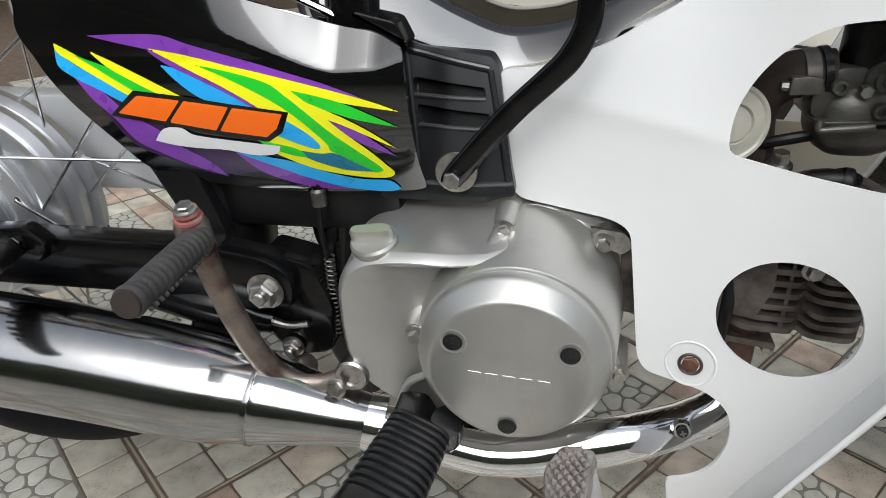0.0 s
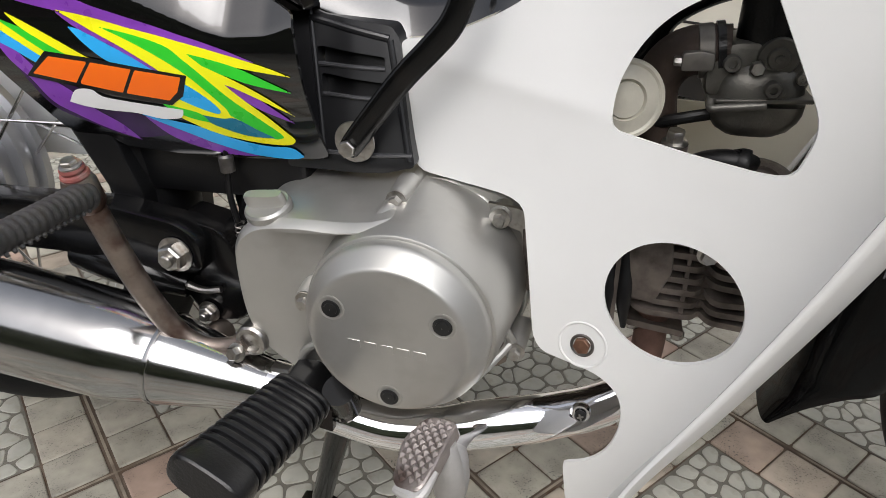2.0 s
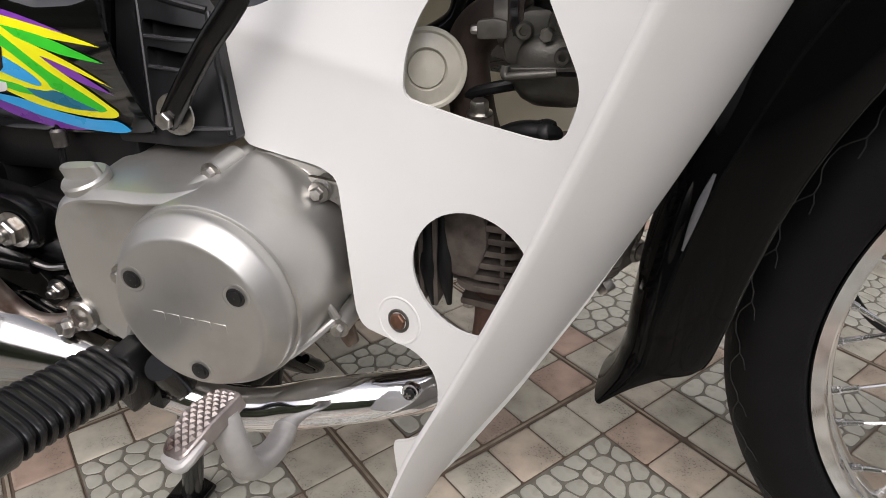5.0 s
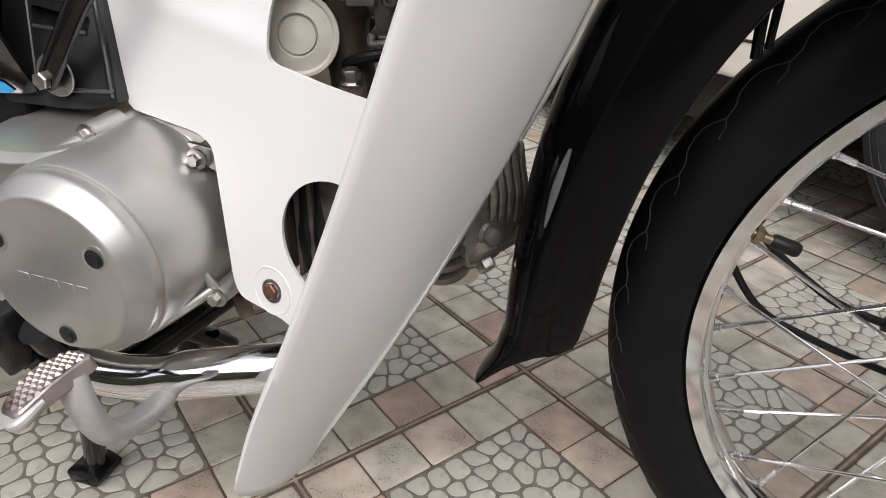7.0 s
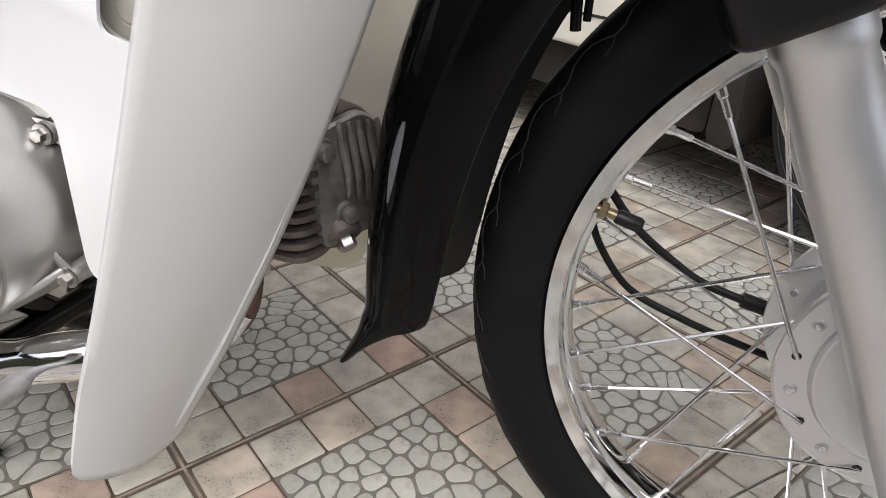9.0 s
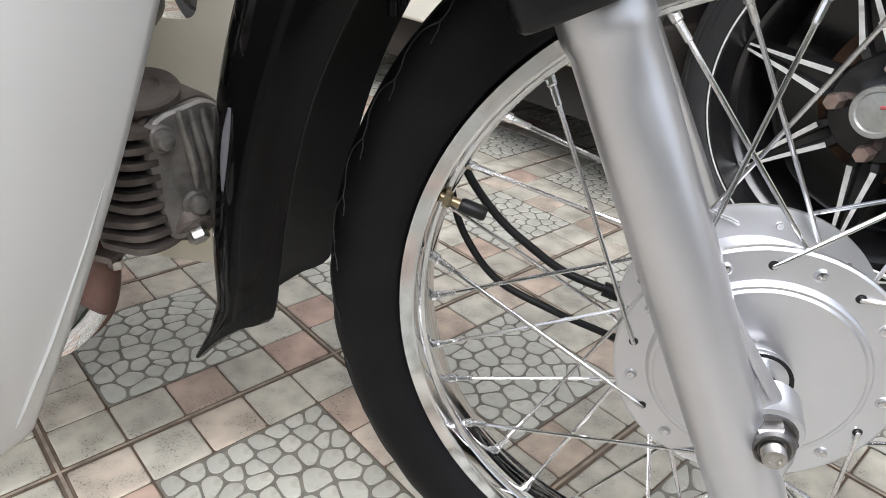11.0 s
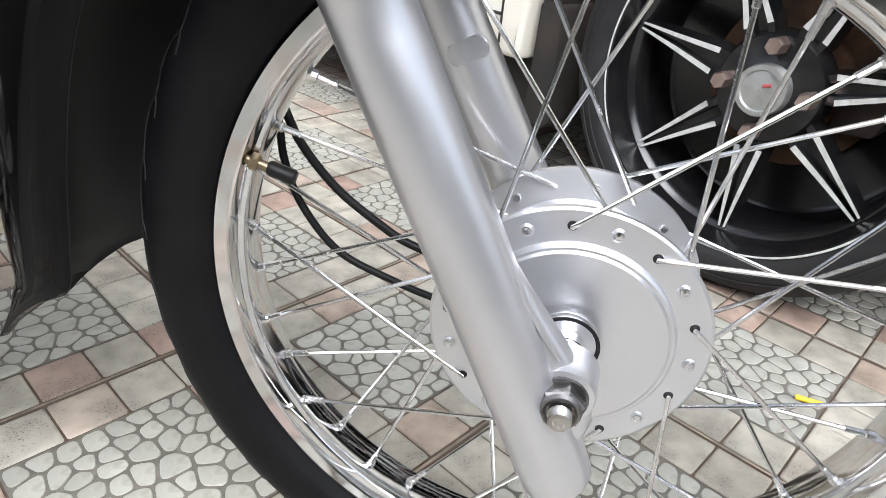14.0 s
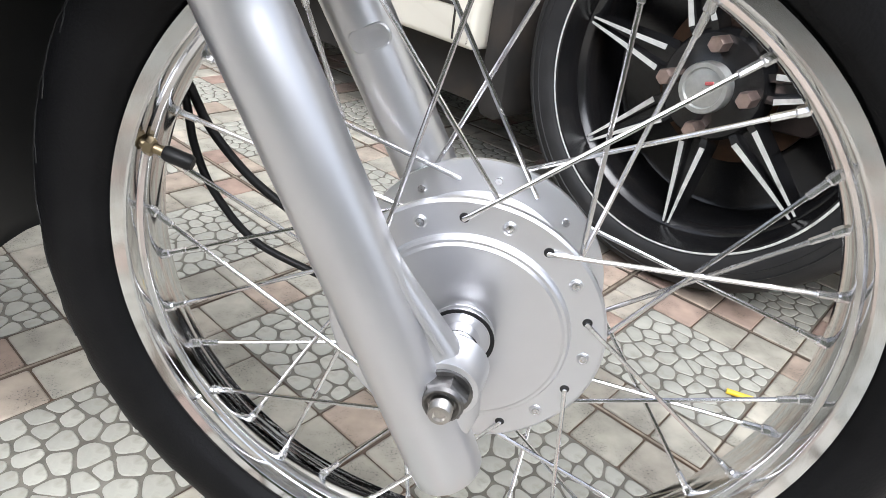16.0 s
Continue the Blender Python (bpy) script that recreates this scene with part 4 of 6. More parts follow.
part("horn", lathe([(0.0250, -0.020), (0.0260, -0.002), (0.0268, 0.0), (0.0264, 0.0018), (0.0242, 0.0022), (0.0226, 0.0010), (0.0138, 0.0035), (0.0122, 0.0010), (0.0118, 0.0032), (0.00003, 0.0045)], m, 40), HORN, bike, "pale grey horn disc", sharp=28)

# ---- exhaust system
part("muffler", tube([(-1.18, -0.125, 0.285), (-1.06, -0.118, 0.277), (-0.95, -0.112, 0.265), (-0.86, -0.107, 0.2505), (-0.83, -0.105, 0.2455), (-0.806, -0.1035, 0.2412)], [0.0455, 0.0465, 0.0465, 0.0452, 0.0420, 0.0372], 48, 8), OLDCHROME, bike, "long chrome muffler, lightly scratched")
part("muffler_cone", tube([(-0.810, -0.1037, 0.2420), (-0.806, -0.1035, 0.2412), (-0.802, -0.1032, 0.2404), (-0.75, -0.0995, 0.2305), (-0.712, -0.097, 0.223)], [0.0388, 0.0392, 0.0372, 0.0270, 0.0205], 48, 6), OLDCHROME, bike, "chrome cone of the muffler")
part("muffler_clamp", tube([(-0.720, -0.0975, 0.2245), (-0.706, -0.0965, 0.2215)], 0.0235, 32, 1), CHROME, bike)
shield = part("exhaust_shield", tube([(-0.715, -0.097, 0.223), (-0.668, -0.092, 0.206), (-0.625, -0.086, 0.193), (-0.585, -0.080, 0.194), (-0.550, -0.076, 0.204), (-0.5125, -0.066, 0.2095), (-0.488, -0.053, 0.2095), (-0.465, -0.040, 0.210), (-0.442, -0.028, 0.218), (-0.428, -0.014, 0.236)], [0.0170, 0.0175, 0.0180, 0.0188, 0.0195, 0.0195, 0.0190, 0.0185, 0.0175, 0.0160], 32, 6), CHROME, bike, "chrome exhaust pipe shield")
for x, y, z, k in ((-0.6553, -0.1055, 0.2145, 0.9), (-0.4724, -0.0672, 0.2230, 0.72)):
    part("screw_pad", lathe([(0.0105 * k, -0.006), (0.0100 * k, -0.001), (0.009 * k, 0.0), (0.0005, 0.0)], pose(x, y + 0.0015, z, 75), 24), CHROME, shield)
    bm = lathe([(0.0062 * k, 0), (0.0064 * k, 0.001), (0.0045 * k, 0.0030), (0.0010, 0.0034), (0.0003, 0.0020)], pose(x, y, z, 75), 20)
    part("cross_screw", bm, SOCK, shield, "black cross-head screw")
    for a in (0, 90):
        mm = pose(x, y, z, 75) @ Matrix.Translation((0, 0, 0.0031)) @ Matrix.Rotation(radians(a + 20), 4, 'Z')
        bm = bmesh.new()
        bmesh.ops.create_cube(bm, size=1, matrix=mm @ Matrix.Diagonal((0.0068 * k, 0.0014, 0.0012, 1)))
        part("screw_slot", bm, STEEL, shield)

# ---- kick starter
kick = part("kick_lever", tube([(-0.733, -0.097, 0.2665), (-0.752, -0.099, 0.2585), (-0.775, -0.103, 0.2600), (-0.793, -0.107, 0.278), (-0.806, -0.117, 0.325), (-0.812, -0.130, 0.385), (-0.8125, -0.135, 0.405)], [0.0100, 0.0095, 0.0095, 0.0098, 0.0095, 0.0092, 0.0100], 16, 6, flat=0.8), RUST, bike, "worn brownish kick starter lever")
part("clamp_boss", lathe([(0.0125, -0.022), (0.0135, -0.018), (0.0135, 0.006), (0.0120, 0.008), (0.0085, 0.0085), (0.0080, 0.006), (0.0003, 0.006)], toward(-0.7275, -0.095, 0.2715), 26), STEEL, kick)
part("pinch_bolt", hexbolt(0, 0, 0, 0.0058, 0.006, flange=0.0080, m=pose(-0.7385, -0.1065, 0.2625, 70, 0, -10)), STEEL, kick)
part("lever_joint", lathe([(0.0085, -0.020), (0.0112, -0.016), (0.0116, 0.002), (0.0098, 0.007), (0.0060, 0.0085)], pose(-0.8115, -0.137, 0.410, 14, 0), 22), RUST, kick)
RED = material("faded_red_enamel", (0.24, 0.075, 0.065), 0.5, vary=0.3, scale=90, stain=(0.25, 0.2, 0.18), stain_amount=0.6, stain_scale=80)
part("red_collar", lathe([(0.0090, 0.0), (0.0097, 0.0018), (0.0092, 0.0036), (0.0074, 0.0044), (0.0084, 0.0064), (0.0078, 0.0084), (0.005, 0.0088)], pose(-0.8108, -0.1388, 0.4165, 14, 0), 24), RED, kick, "faded red collar")
part("top_nut", hexbolt(0, 0, 0, 0.0058, 0.0035, flange=0.0074, m=pose(-0.8105, -0.141, 0.4248, 14, 0)), STEEL, kick)
a, b = Vector((-0.8060, -0.139, 0.404)), Vector((-0.7965, -0.228, 0.411))
n_, pts, rad = 30, [], []
for i in range(n_ + 1):
    t = i / n_
    pts.append(a.lerp(b, t))
    rad.append(0.0100 - 0.0017 * t + (0.0006 if i % 2 else -0.0002) + (0.0008 if t > 0.93 else 0))
pedal = part("kick_pedal_rubber", tube(pts, rad, 24, 2, smooth=True), material("worn_grey_rubber", (0.045, 0.043, 0.043), 0.6, vary=0.25, scale=60, bump=0.4, bump_scale=400), kick, "worn dark grey ribbed rubber")
part("pedal_end", tube([b, b + (b - a).normalized() * 0.0025], 0.0080, 20, 1), material("dark_brown_steel", (0.03, 0.02, 0.016), 0.7), kick)
for i in range(13):
    p = a.lerp(b, 0.12 + i * 0.066) + Vector((0.0080, 0.0, -0.0070))
    part("rubber_nub", lathe([(0.0016, -0.001), (0.0013, 0.001), (0.0003, 0.0014)], Matrix.Translation(p) @ Vector((0.8, -0.2, -0.6)).to_track_quat("Z", "Y").to_matrix().to_4x4(), 8), pedal.data.materials[0], pedal)

# ---- foot peg
pi, po = Vector((-0.6652, -0.142, 0.2615)), Vector((-0.6735, -0.2500, 0.2815))
d = (po - pi).normalized()
wide = Vector((0.86, 0.10, -0.36))
wide = (wide - d * wide.dot(d)).normalized()
tall = wide.cross(d)
tall = tall if tall.z > 0 else -tall
rings = []


def peg_ring(t, kw, kh):
    c = pi.lerp(po, t) + tall * 0.004
    return [c + wide * (0.0245 * kw * math.copysign(abs(math.cos(u)) ** 0.55, math.cos(u))) + tall * (0.0125 * kh * math.copysign(abs(math.sin(u)) ** 0.65, math.sin(u))) for u in (2 * math.pi * k / 32 for k in range(32))]


for i in range(11):
    t = 0.02 + i * 0.0725
    for dt, k in ((0.0, 0.84), (0.004, 0.97), (0.012, 1.0), (0.036, 1.0), (0.044, 0.97), (0.048, 0.84), (0.068, 0.82)):
        rings.append(peg_ring(t + dt, k - 0.006 * (10 - i), k - 0.008 * (10 - i)))
for t, k in ((0.822, 1.00), (0.84, 1.03), (0.965, 1.05), (0.99, 1.02), (1.0, 0.92)):
    rings.append(peg_ring(t, k, k))
bm = bmesh.new()
ring_faces(bm, rings)
part("foot_peg_rubber", bm, PEGR, bike, "black ribbed rubber foot peg", sharp=30)
part("peg_bracket", prism(round_poly([(-0.690, 0.262), (-0.668, 0.262), (-0.660, 0.246), (-0.664, 0.218), (-0.676, 0.206), (-0.690, 0.225)], 0.006), -0.100, -0.128, 0.004), SATIN, bike, "black steel foot peg bracket")
part("peg_bar", tube([(-0.650, -0.115, 0.250), (-0.655, -0.095, 0.215), (-0.668, -0.07, 0.175), (-0.655, -0.03, 0.160), (-0.63, 0.08, 0.165)], 0.0125, 16, 6), FRAMEB, bike, "black foot peg cross bar")
for x in (-0.668, -0.684):
    part("bracket_tab", prism(round_poly([(x, 0.235), (x + 0.010, 0.232), (x + 0.009, 0.205), (x - 0.004, 0.207)], 0.002, 2), -0.108, -0.114), FRAMEB, bike)

# ---- brake pedal with chequered pad
pc = Vector((-0.5605, -0.1865, 0.2840))
pu = Vector((0.12, 0.97, 0.17)).normalized()
pw = Vector((0.97, -0.12, 0.20))
pw = (pw - pu * pw.dot(pu)).normalized()
pn = pw.cross(pu)
pn = pn if pn.z > 0 else -pn
o = round_poly([(-0.0115, -0.026), (0.0075, -0.028), (0.0125, -0.010), (0.0130, 0.024), (-0.009, 0.027), (-0.0165, 0.004)], 0.006)


def pad_at(p, h):
    return pc + pw * p[0] + pu * p[1] + pn * (h - 6.0 * p[1] * p[1])


bm = bmesh.new()
ring_faces(bm, [[pad_at(p, -0.010) for p in o], [pad_at(p, -0.001) for p in o], [pad_at((p[0] * 0.93, p[1] * 0.95), 0.0) for p in o]])
PAD = material("worn_chrome_tread", (0.36, 0.32, 0.30), 0.42, metal=0.8, vary=0.2, scale=60, bump=0.3, bump_scale=500, stain=(0.08, 0.045, 0.035), stain_amount=0.9, stain_scale=35)
brake = part("brake_pedal_pad", bm, PAD, bike, "worn chequered steel brake pedal pad")
poly = [(float(p[0]) * 0.9, float(p[1]) * 0.9) for p in o]
for i in range(-7, 8):
    for k in range(-7, 8):
        u, v = (i + k) * 0.0030, (i - k) * 0.0036
        if inside(poly, u, v):
            bm = bmesh.new()
            b4 = [bm.verts.new(pad_at((u + du, v + dv), -0.0004)) for du, dv in ((0.0026, 0), (0, 0.0031), (-0.0026, 0), (0, -0.0031))]
            t4 = [bm.verts.new(pad_at((u + du * 0.35, v + dv * 0.35), 0.0016)) for du, dv in ((0.0026, 0), (0, 0.0031), (-0.0026, 0), (0, -0.0031))]
            for q in range(4):
                bm.faces.new((b4[q], b4[(q + 1) % 4], t4[(q + 1) % 4], t4[q]))
            bm.faces.new(t4)
            part("tread_stud", bm, PAD, brake)
ARM = material("scuffed_pale_steel", (0.42, 0.41, 0.395), 0.5, metal=0.3, vary=0.12, scale=60, bump=0.2, bump_scale=400)
part("worn_tip", tube([pad_at((-0.0105, -0.0255), -0.005), pad_at((-0.002, -0.0275), -0.005), pad_at((0.0065, -0.0275), -0.005), pad_at((0.0115, -0.012), -0.005)], [0.0030, 0.0042, 0.0040, 0.0022], 10, 4), ARM, brake, "pale metal where the tread is worn through")
part("brake_arm", tube([(-0.554, -0.176, 0.277), (-0.5485, -0.178, 0.258), (-0.5490, -0.172, 0.236), (-0.5512, -0.160, 0.219), (-0.556, -0.125, 0.203), (-0.570, -0.088, 0.190), (-0.605, -0.06, 0.178), (-0.66, -0.04, 0.165)], [0.0110, 0.0105, 0.0105, 0.0105, 0.0098, 0.009, 0.009, 0.009], 18, 6, flat=0.8), ARM, bike, "pale scuffed brake pedal arm")

# ---- centre stand, frame and swing arm
part("centre_stand_leg", tube([(-0.668, -0.072, 0.190), (-0.690, -0.060, 0.125), (-0.710, -0.048, 0.065), (-0.726, -0.040, 0.018), (-0.732, -0.038, 0.010)], [0.0125, 0.0110, 0.0105, 0.0105, 0.0110], 16, 5), FRAMEB, bike, "black steel centre stand leg")
part("centre_stand_leg", tube([(-0.670, 0.095, 0.190), (-0.700, 0.10, 0.09), (-0.722, 0.105, 0.010)], 0.0135, 14, 5), FRAMEB, bike)
part("stand_foot", prism(round_poly([(-0.752, 0.014), (-0.748, 0.000), (-0.716, 0.000), (-0.710, 0.012), (-0.726, 0.020)], 0.004), -0.022, -0.056, 0.003), FRAMEB, bike)
part("stand_brace", tube([(-0.655, -0.02, 0.215), (-0.650, 0.035, 0.153), (-0.648, 0.085, 0.104), (-0.640, 0.090, 0.098), (-0.632, 0.082, 0.108), (-0.634, 0.060, 0.132)], [0.013, 0.012, 0.011, 0.007, 0.006, 0.005], 14, 5), FRAMEB, bike, "black steel brace of the centre stand")
part("swing_arm", prism(round_poly([(-1.20, 0.354), (-1.00, 0.356), (-0.86, 0.359), (-0.800, 0.350), (-0.780, 0.335), (-0.784, 0.305), (-0.815, 0.300), (-0.92, 0.308), (-1.20, 0.302)], 0.012), -0.045, -0.070, 0.006), FRAMEB, bike, "black steel swing arm")
part("pivot_plate", prism(round_poly([(-0.815, 0.350), (-0.77, 0.340), (-0.755, 0.30), (-0.760, 0.255), (-0.80, 0.248), (-0.825, 0.285)], 0.012), -0.02, -0.055, 0.004), FRAMEB, bike)
part("pivot_nut", hexbolt(-0.804, -0.0715, 0.3235, 0.0115, 0.0095, flange=0.0155, stud=0.005), STEEL, bike, "large zinc-plated pivot nut")
part("frame_nut", hexbolt(-0.795, -0.057, 0.2605, 0.0075, 0.006, flange=0.0100, stud=0.005), STEEL, bike)
part("brake_link", tube([(-0.832, -0.058, 0.292), (-0.815, -0.060, 0.289), (-0.795, -0.060, 0.284), (-0.778, -0.058, 0.286)], [0.003, 0.004, 0.003, 0.003], 10, 4), STEEL, bike)
part("rusty_nut", lathe([(0.012, -0.01), (0.012, 0.006), (0.009, 0.010), (0.0005, 0.010)], toward(-0.790, -0.060, 0.238), 12), RUST, bike)
part("footboard_tube", tube([(-0.92, -0.05, 0.300), (-0.86, -0.06, 0.298), (-0.81, -0.055, 0.285)], [0.016, 0.018, 0.012], 18, 5), FRAMEB, bike)
part("battery_box", prism(round_poly([(-0.885, 0.425), (-0.700, 0.425), (-0.700, 0.372), (-0.735, 0.360), (-0.872, 0.358), (-0.880, 0.38)], 0.008), 0.07, -0.030, 0.006), SATIN, bike, "dull black box under the side cover")
# added block that keeps the gap below the side cover black
part("pivot_housing", prism(round_poly([(-0.800, 0.420), (-0.700, 0.420), (-0.700, 0.300), (-0.745, 0.262), (-0.790, 0.330)], 0.010), 0.070, 0.0, 0.006), SATIN, bike, "black block added to fill the dark gap at the swing arm pivot")
part("frame_tube", tube([(-0.735, 0.0, 0.55), (-0.740, -0.005, 0.44), (-0.757, -0.01, 0.34), (-0.765, -0.01, 0.25), (-0.74, 0, 0.19)], 0.020, 18, 6), FRAMEB, bike, "black frame tube")
part("inner_fender", prism(round_poly([(-0.905, 0.42), (-0.865, 0.42), (-0.845, 0.36), (-0.85, 0.29), (-0.868, 0.29), (-0.872, 0.35)], 0.006), 0.05, -0.045, 0.003), SATIN, bike)
part("brake_cable", tube([(-0.762, -0.040, 0.405), (-0.763, -0.044, 0.372), (-0.760, -0.044, 0.345)], 0.0026, 10, 4), SATIN, bike)
hel = [(-0.758 + 0.0038 * math.cos(k * 0.9), -0.045 + 0.0045 * math.sin(k * 0.9), 0.345 - k * 0.00062) for k in range(120)]
part("return_spring", tube(hel, 0.0009, 6, 1, smooth=False), DULLS, bike, "coiled steel return spring")
part("cable_clip", lathe([(0.006, 0), (0.006, 0.012), (0.004, 0.014)], pose(-0.762, -0.042, 0.388), 14), DULLS, bike)
part("chain_case", prism(round_poly([(-1.21, 0.437), (-0.86, 0.438), (-0.845, 0.42), (-0.86, 0.345), (-1.21, 0.336)], 0.012), 0.095, 0.068, 0.004), material("pale_silver_enamel", (0.72, 0.73, 0.74), 0.4, metal=0.2, vary=0.05, scale=15), bike, "pale silver chain case")
part("case_rib", tube([(-1.20, 0.067, 0.375), (-0.90, 0.067, 0.372)], 0.0014, 8, 1), SATIN, bike)
part("rear_peg_rubber", tube([(-1.020, -0.075, 0.352), (-1.001, -0.13, 0.360), (-0.993, -0.20, 0.366)], [0.010, 0.0115, 0.0115], 20, 8), RUBBER, bike, "black rubber pillion peg")
for i in range(9):
    p = Vector((-1.012, -0.10, 0.3555)).lerp(Vector((-0.993, -0.2, 0.366)), i / 8)
    part("rubber_rib", tube([p, p + Vector((0.0008, -0.005, 0.0005))], 0.0128, 20, 1), RUBBER, bike)
part("pillion_bracket", prism(round_poly([(-1.040, 0.368), (-1.000, 0.372), (-0.983, 0.357), (-0.993, 0.340), (-1.035, 0.340)], 0.006), -0.07, -0.085, 0.003), FRAMEB, bike)
part("bracket_bolt", hexbolt(-1.007, -0.0855, 0.360, 0.006, 0.004, flange=0.008), FRAMEB, bike)

# ---- body: side cover with graphics, black foot block, tunnel cover, tail
out = round_poly([(-0.978, 0.570), (-0.9657, 0.5396), (-0.9711, 0.5236), (-0.9698, 0.5154), (-0.9548, 0.4874, 0.02), (-0.9385, 0.4657, 0.02), (-0.9187, 0.4419, 0.02), (-0.9022, 0.4156, 0.012), (-0.8888, 0.4082), (-0.855, 0.4018, 0.02), (-0.7968, 0.3985, 0.02), (-0.734, 0.399, 0.02), (-0.6888, 0.4011, 0.004),
                  (-0.6769, 0.4039, 0.004), (-0.6804, 0.4235), (-0.6832, 0.4551), (-0.6856, 0.4901), (-0.6876, 0.509, 0.004), (-0.707, 0.518), (-0.735, 0.522), (-0.80, 0.541), (-0.89, 0.566)], 0.008)
CREASE = [(-0.9525, 0.540), (-0.891, 0.536), (-0.846, 0.524), (-0.798, 0.511), (-0.767, 0.501), (-0.735, 0.493), (-0.707, 0.4945), (-0.686, 0.5007)]


def side_y(x, z):
    """Bulged side below the crease; above it the cover leans inwards."""
    u = min(max((z - 0.40) / 0.10, 0), 1)
    y = -0.0405 - 0.021 * math.sin(u * math.pi * 0.62) + 0.085 * max(0, x + 0.77)
    d = max(0.0, z - np.interp(x, [c[0] for c in CREASE], [c[1] for c in CREASE]))
    lean = np.interp(x, (-0.86, -0.745), (0.10, 0.62))
    return y + lean * d * d / (d + 0.002)


side = part("side_cover", sheet(out, [], side_y, 0.0030, 0.003), BLACK, bike, "gloss black side cover with bright graphics")


def pointed(pts):
    """Smooth closed outline that keeps its sharp tips."""
    p = [np.array(q) for q in pts]
    n = len(p)
    tips = []
    for i in range(n):
        u, v = p[i - 1] - p[i], p[(i + 1) % n] - p[i]
        if u @ v / (np.linalg.norm(u) * np.linalg.norm(v)) > 0.35:
            tips.append(i)
    if not tips:
        return spline(p, 4, True)
    o = []
    for i, t in enumerate(tips):
        e = tips[(i + 1) % len(tips)]
        run = [p[k % n] for k in range(t, (e if e > t else e + n) + 1)]
        o += spline(run, 4)[:-1]
    return o


FILMS = itertools.count(1)


def decal(name, mat, pts, label="", smooth=True):
    """A thin vinyl film following the side cover, laid over the films before it."""
    lift = next(FILMS)
    o = [tuple(p) for p in (pointed(pts) if smooth else round_poly(pts, 0.0006, 2))]
    bm = sheet(o, [], lambda x, z: side_y(x, z) - 0.0003 - lift * 0.00006, 0.0011, 0.00005)
    return part(name, bm, mat, side, label)


DK = material("dark_violet_vinyl", (0.035, 0.012, 0.065), 0.25, vary=0.3, scale=40)
DARK = material("black_vinyl", (0.004, 0.004, 0.0045), 0.2, vary=0.1)
decal("decal_stripe", DK, [(-0.9282, 0.4865), (-0.9107, 0.4756), (-0.8915, 0.4644), (-0.8703, 0.4533), (-0.8284, 0.4365), (-0.7939, 0.4183), (-0.8393, 0.4115), (-0.8771, 0.4236), (-0.9004, 0.4351), (-0.9131, 0.4582)], "")
decal("decal_stripe", PURPLE, [(-0.9332, 0.4904), (-0.9157, 0.4816), (-0.9035, 0.4695), (-0.897, 0.4624), (-0.8764, 0.4498), (-0.861, 0.4347), (-0.8436, 0.423), (-0.8331, 0.4092), (-0.8603, 0.4183), (-0.8836, 0.4299), (-0.8983, 0.4392), (-0.9086, 0.4575), (-0.9216, 0.4719)], "purple vinyl stripe")
decal("decal_stripe", PURPLE, [(-0.8186, 0.4321), (-0.7998, 0.4272), (-0.7792, 0.4209), (-0.7597, 0.4123), (-0.7252, 0.402), (-0.7541, 0.4016), (-0.7839, 0.4077), (-0.8039, 0.4166)], "")
decal("decal_stripe", BLUE, [(-0.943, 0.5074), (-0.932, 0.4982), (-0.9154, 0.49), (-0.8951, 0.4802), (-0.8826, 0.4732), (-0.8942, 0.4694), (-0.9133, 0.4788), (-0.9297, 0.4865), (-0.9431, 0.4956)], "sky-blue vinyl stripe")
decal("decal_stripe", YELLOW, [(-0.9423, 0.5117), (-0.9297, 0.5053), (-0.9139, 0.4959), (-0.8938, 0.4846), (-0.879, 0.4758), (-0.8886, 0.4746), (-0.9076, 0.4851), (-0.9278, 0.4964), (-0.9415, 0.5051)], "yellow vinyl stripe")
decal("decal_stripe", GREEN, [(-0.9309, 0.5045), (-0.9154, 0.4993), (-0.8961, 0.4932), (-0.8761, 0.4824), (-0.8592, 0.4748), (-0.8781, 0.4758), (-0.896, 0.485), (-0.914, 0.4955)], "green vinyl stripe")
decal("decal_stripe", YELLOW, [(-0.9161, 0.5071), (-0.8992, 0.4997), (-0.8765, 0.4895), (-0.8525, 0.4779), (-0.8436, 0.4729), (-0.8609, 0.4751), (-0.8835, 0.4853), (-0.9045, 0.4965)], "")
decal("decal_stripe", BLUE, [(-0.8612, 0.4979), (-0.8463, 0.4948), (-0.826, 0.4869), (-0.8062, 0.4778), (-0.7888, 0.4691), (-0.8148, 0.4698), (-0.8332, 0.4749), (-0.8483, 0.4855)], "")
decal("decal_stripe", PURPLE, [(-0.8703, 0.5088), (-0.8454, 0.5001), (-0.821, 0.4902), (-0.7975, 0.478), (-0.7707, 0.464), (-0.7875, 0.4658), (-0.8105, 0.478), (-0.8343, 0.489), (-0.8566, 0.4987)], "")
decal("decal_stripe", PURPLE, [(-0.914, 0.5172), (-0.8843, 0.5184), (-0.8558, 0.518), (-0.837, 0.5124), (-0.8096, 0.5054), (-0.7775, 0.4972), (-0.7427, 0.4873), (-0.7144, 0.4769), (-0.7473, 0.4819), (-0.7826, 0.4904), (-0.8237, 0.4995), (-0.859, 0.5067), (-0.8864, 0.5115)], "")
decal("decal_stripe", YELLOW, [(-0.811, 0.4986), (-0.7741, 0.4914), (-0.7354, 0.482), (-0.7088, 0.4746), (-0.6899, 0.4677), (-0.7209, 0.4721), (-0.7441, 0.4765), (-0.7597, 0.4795), (-0.7753, 0.483)], "")
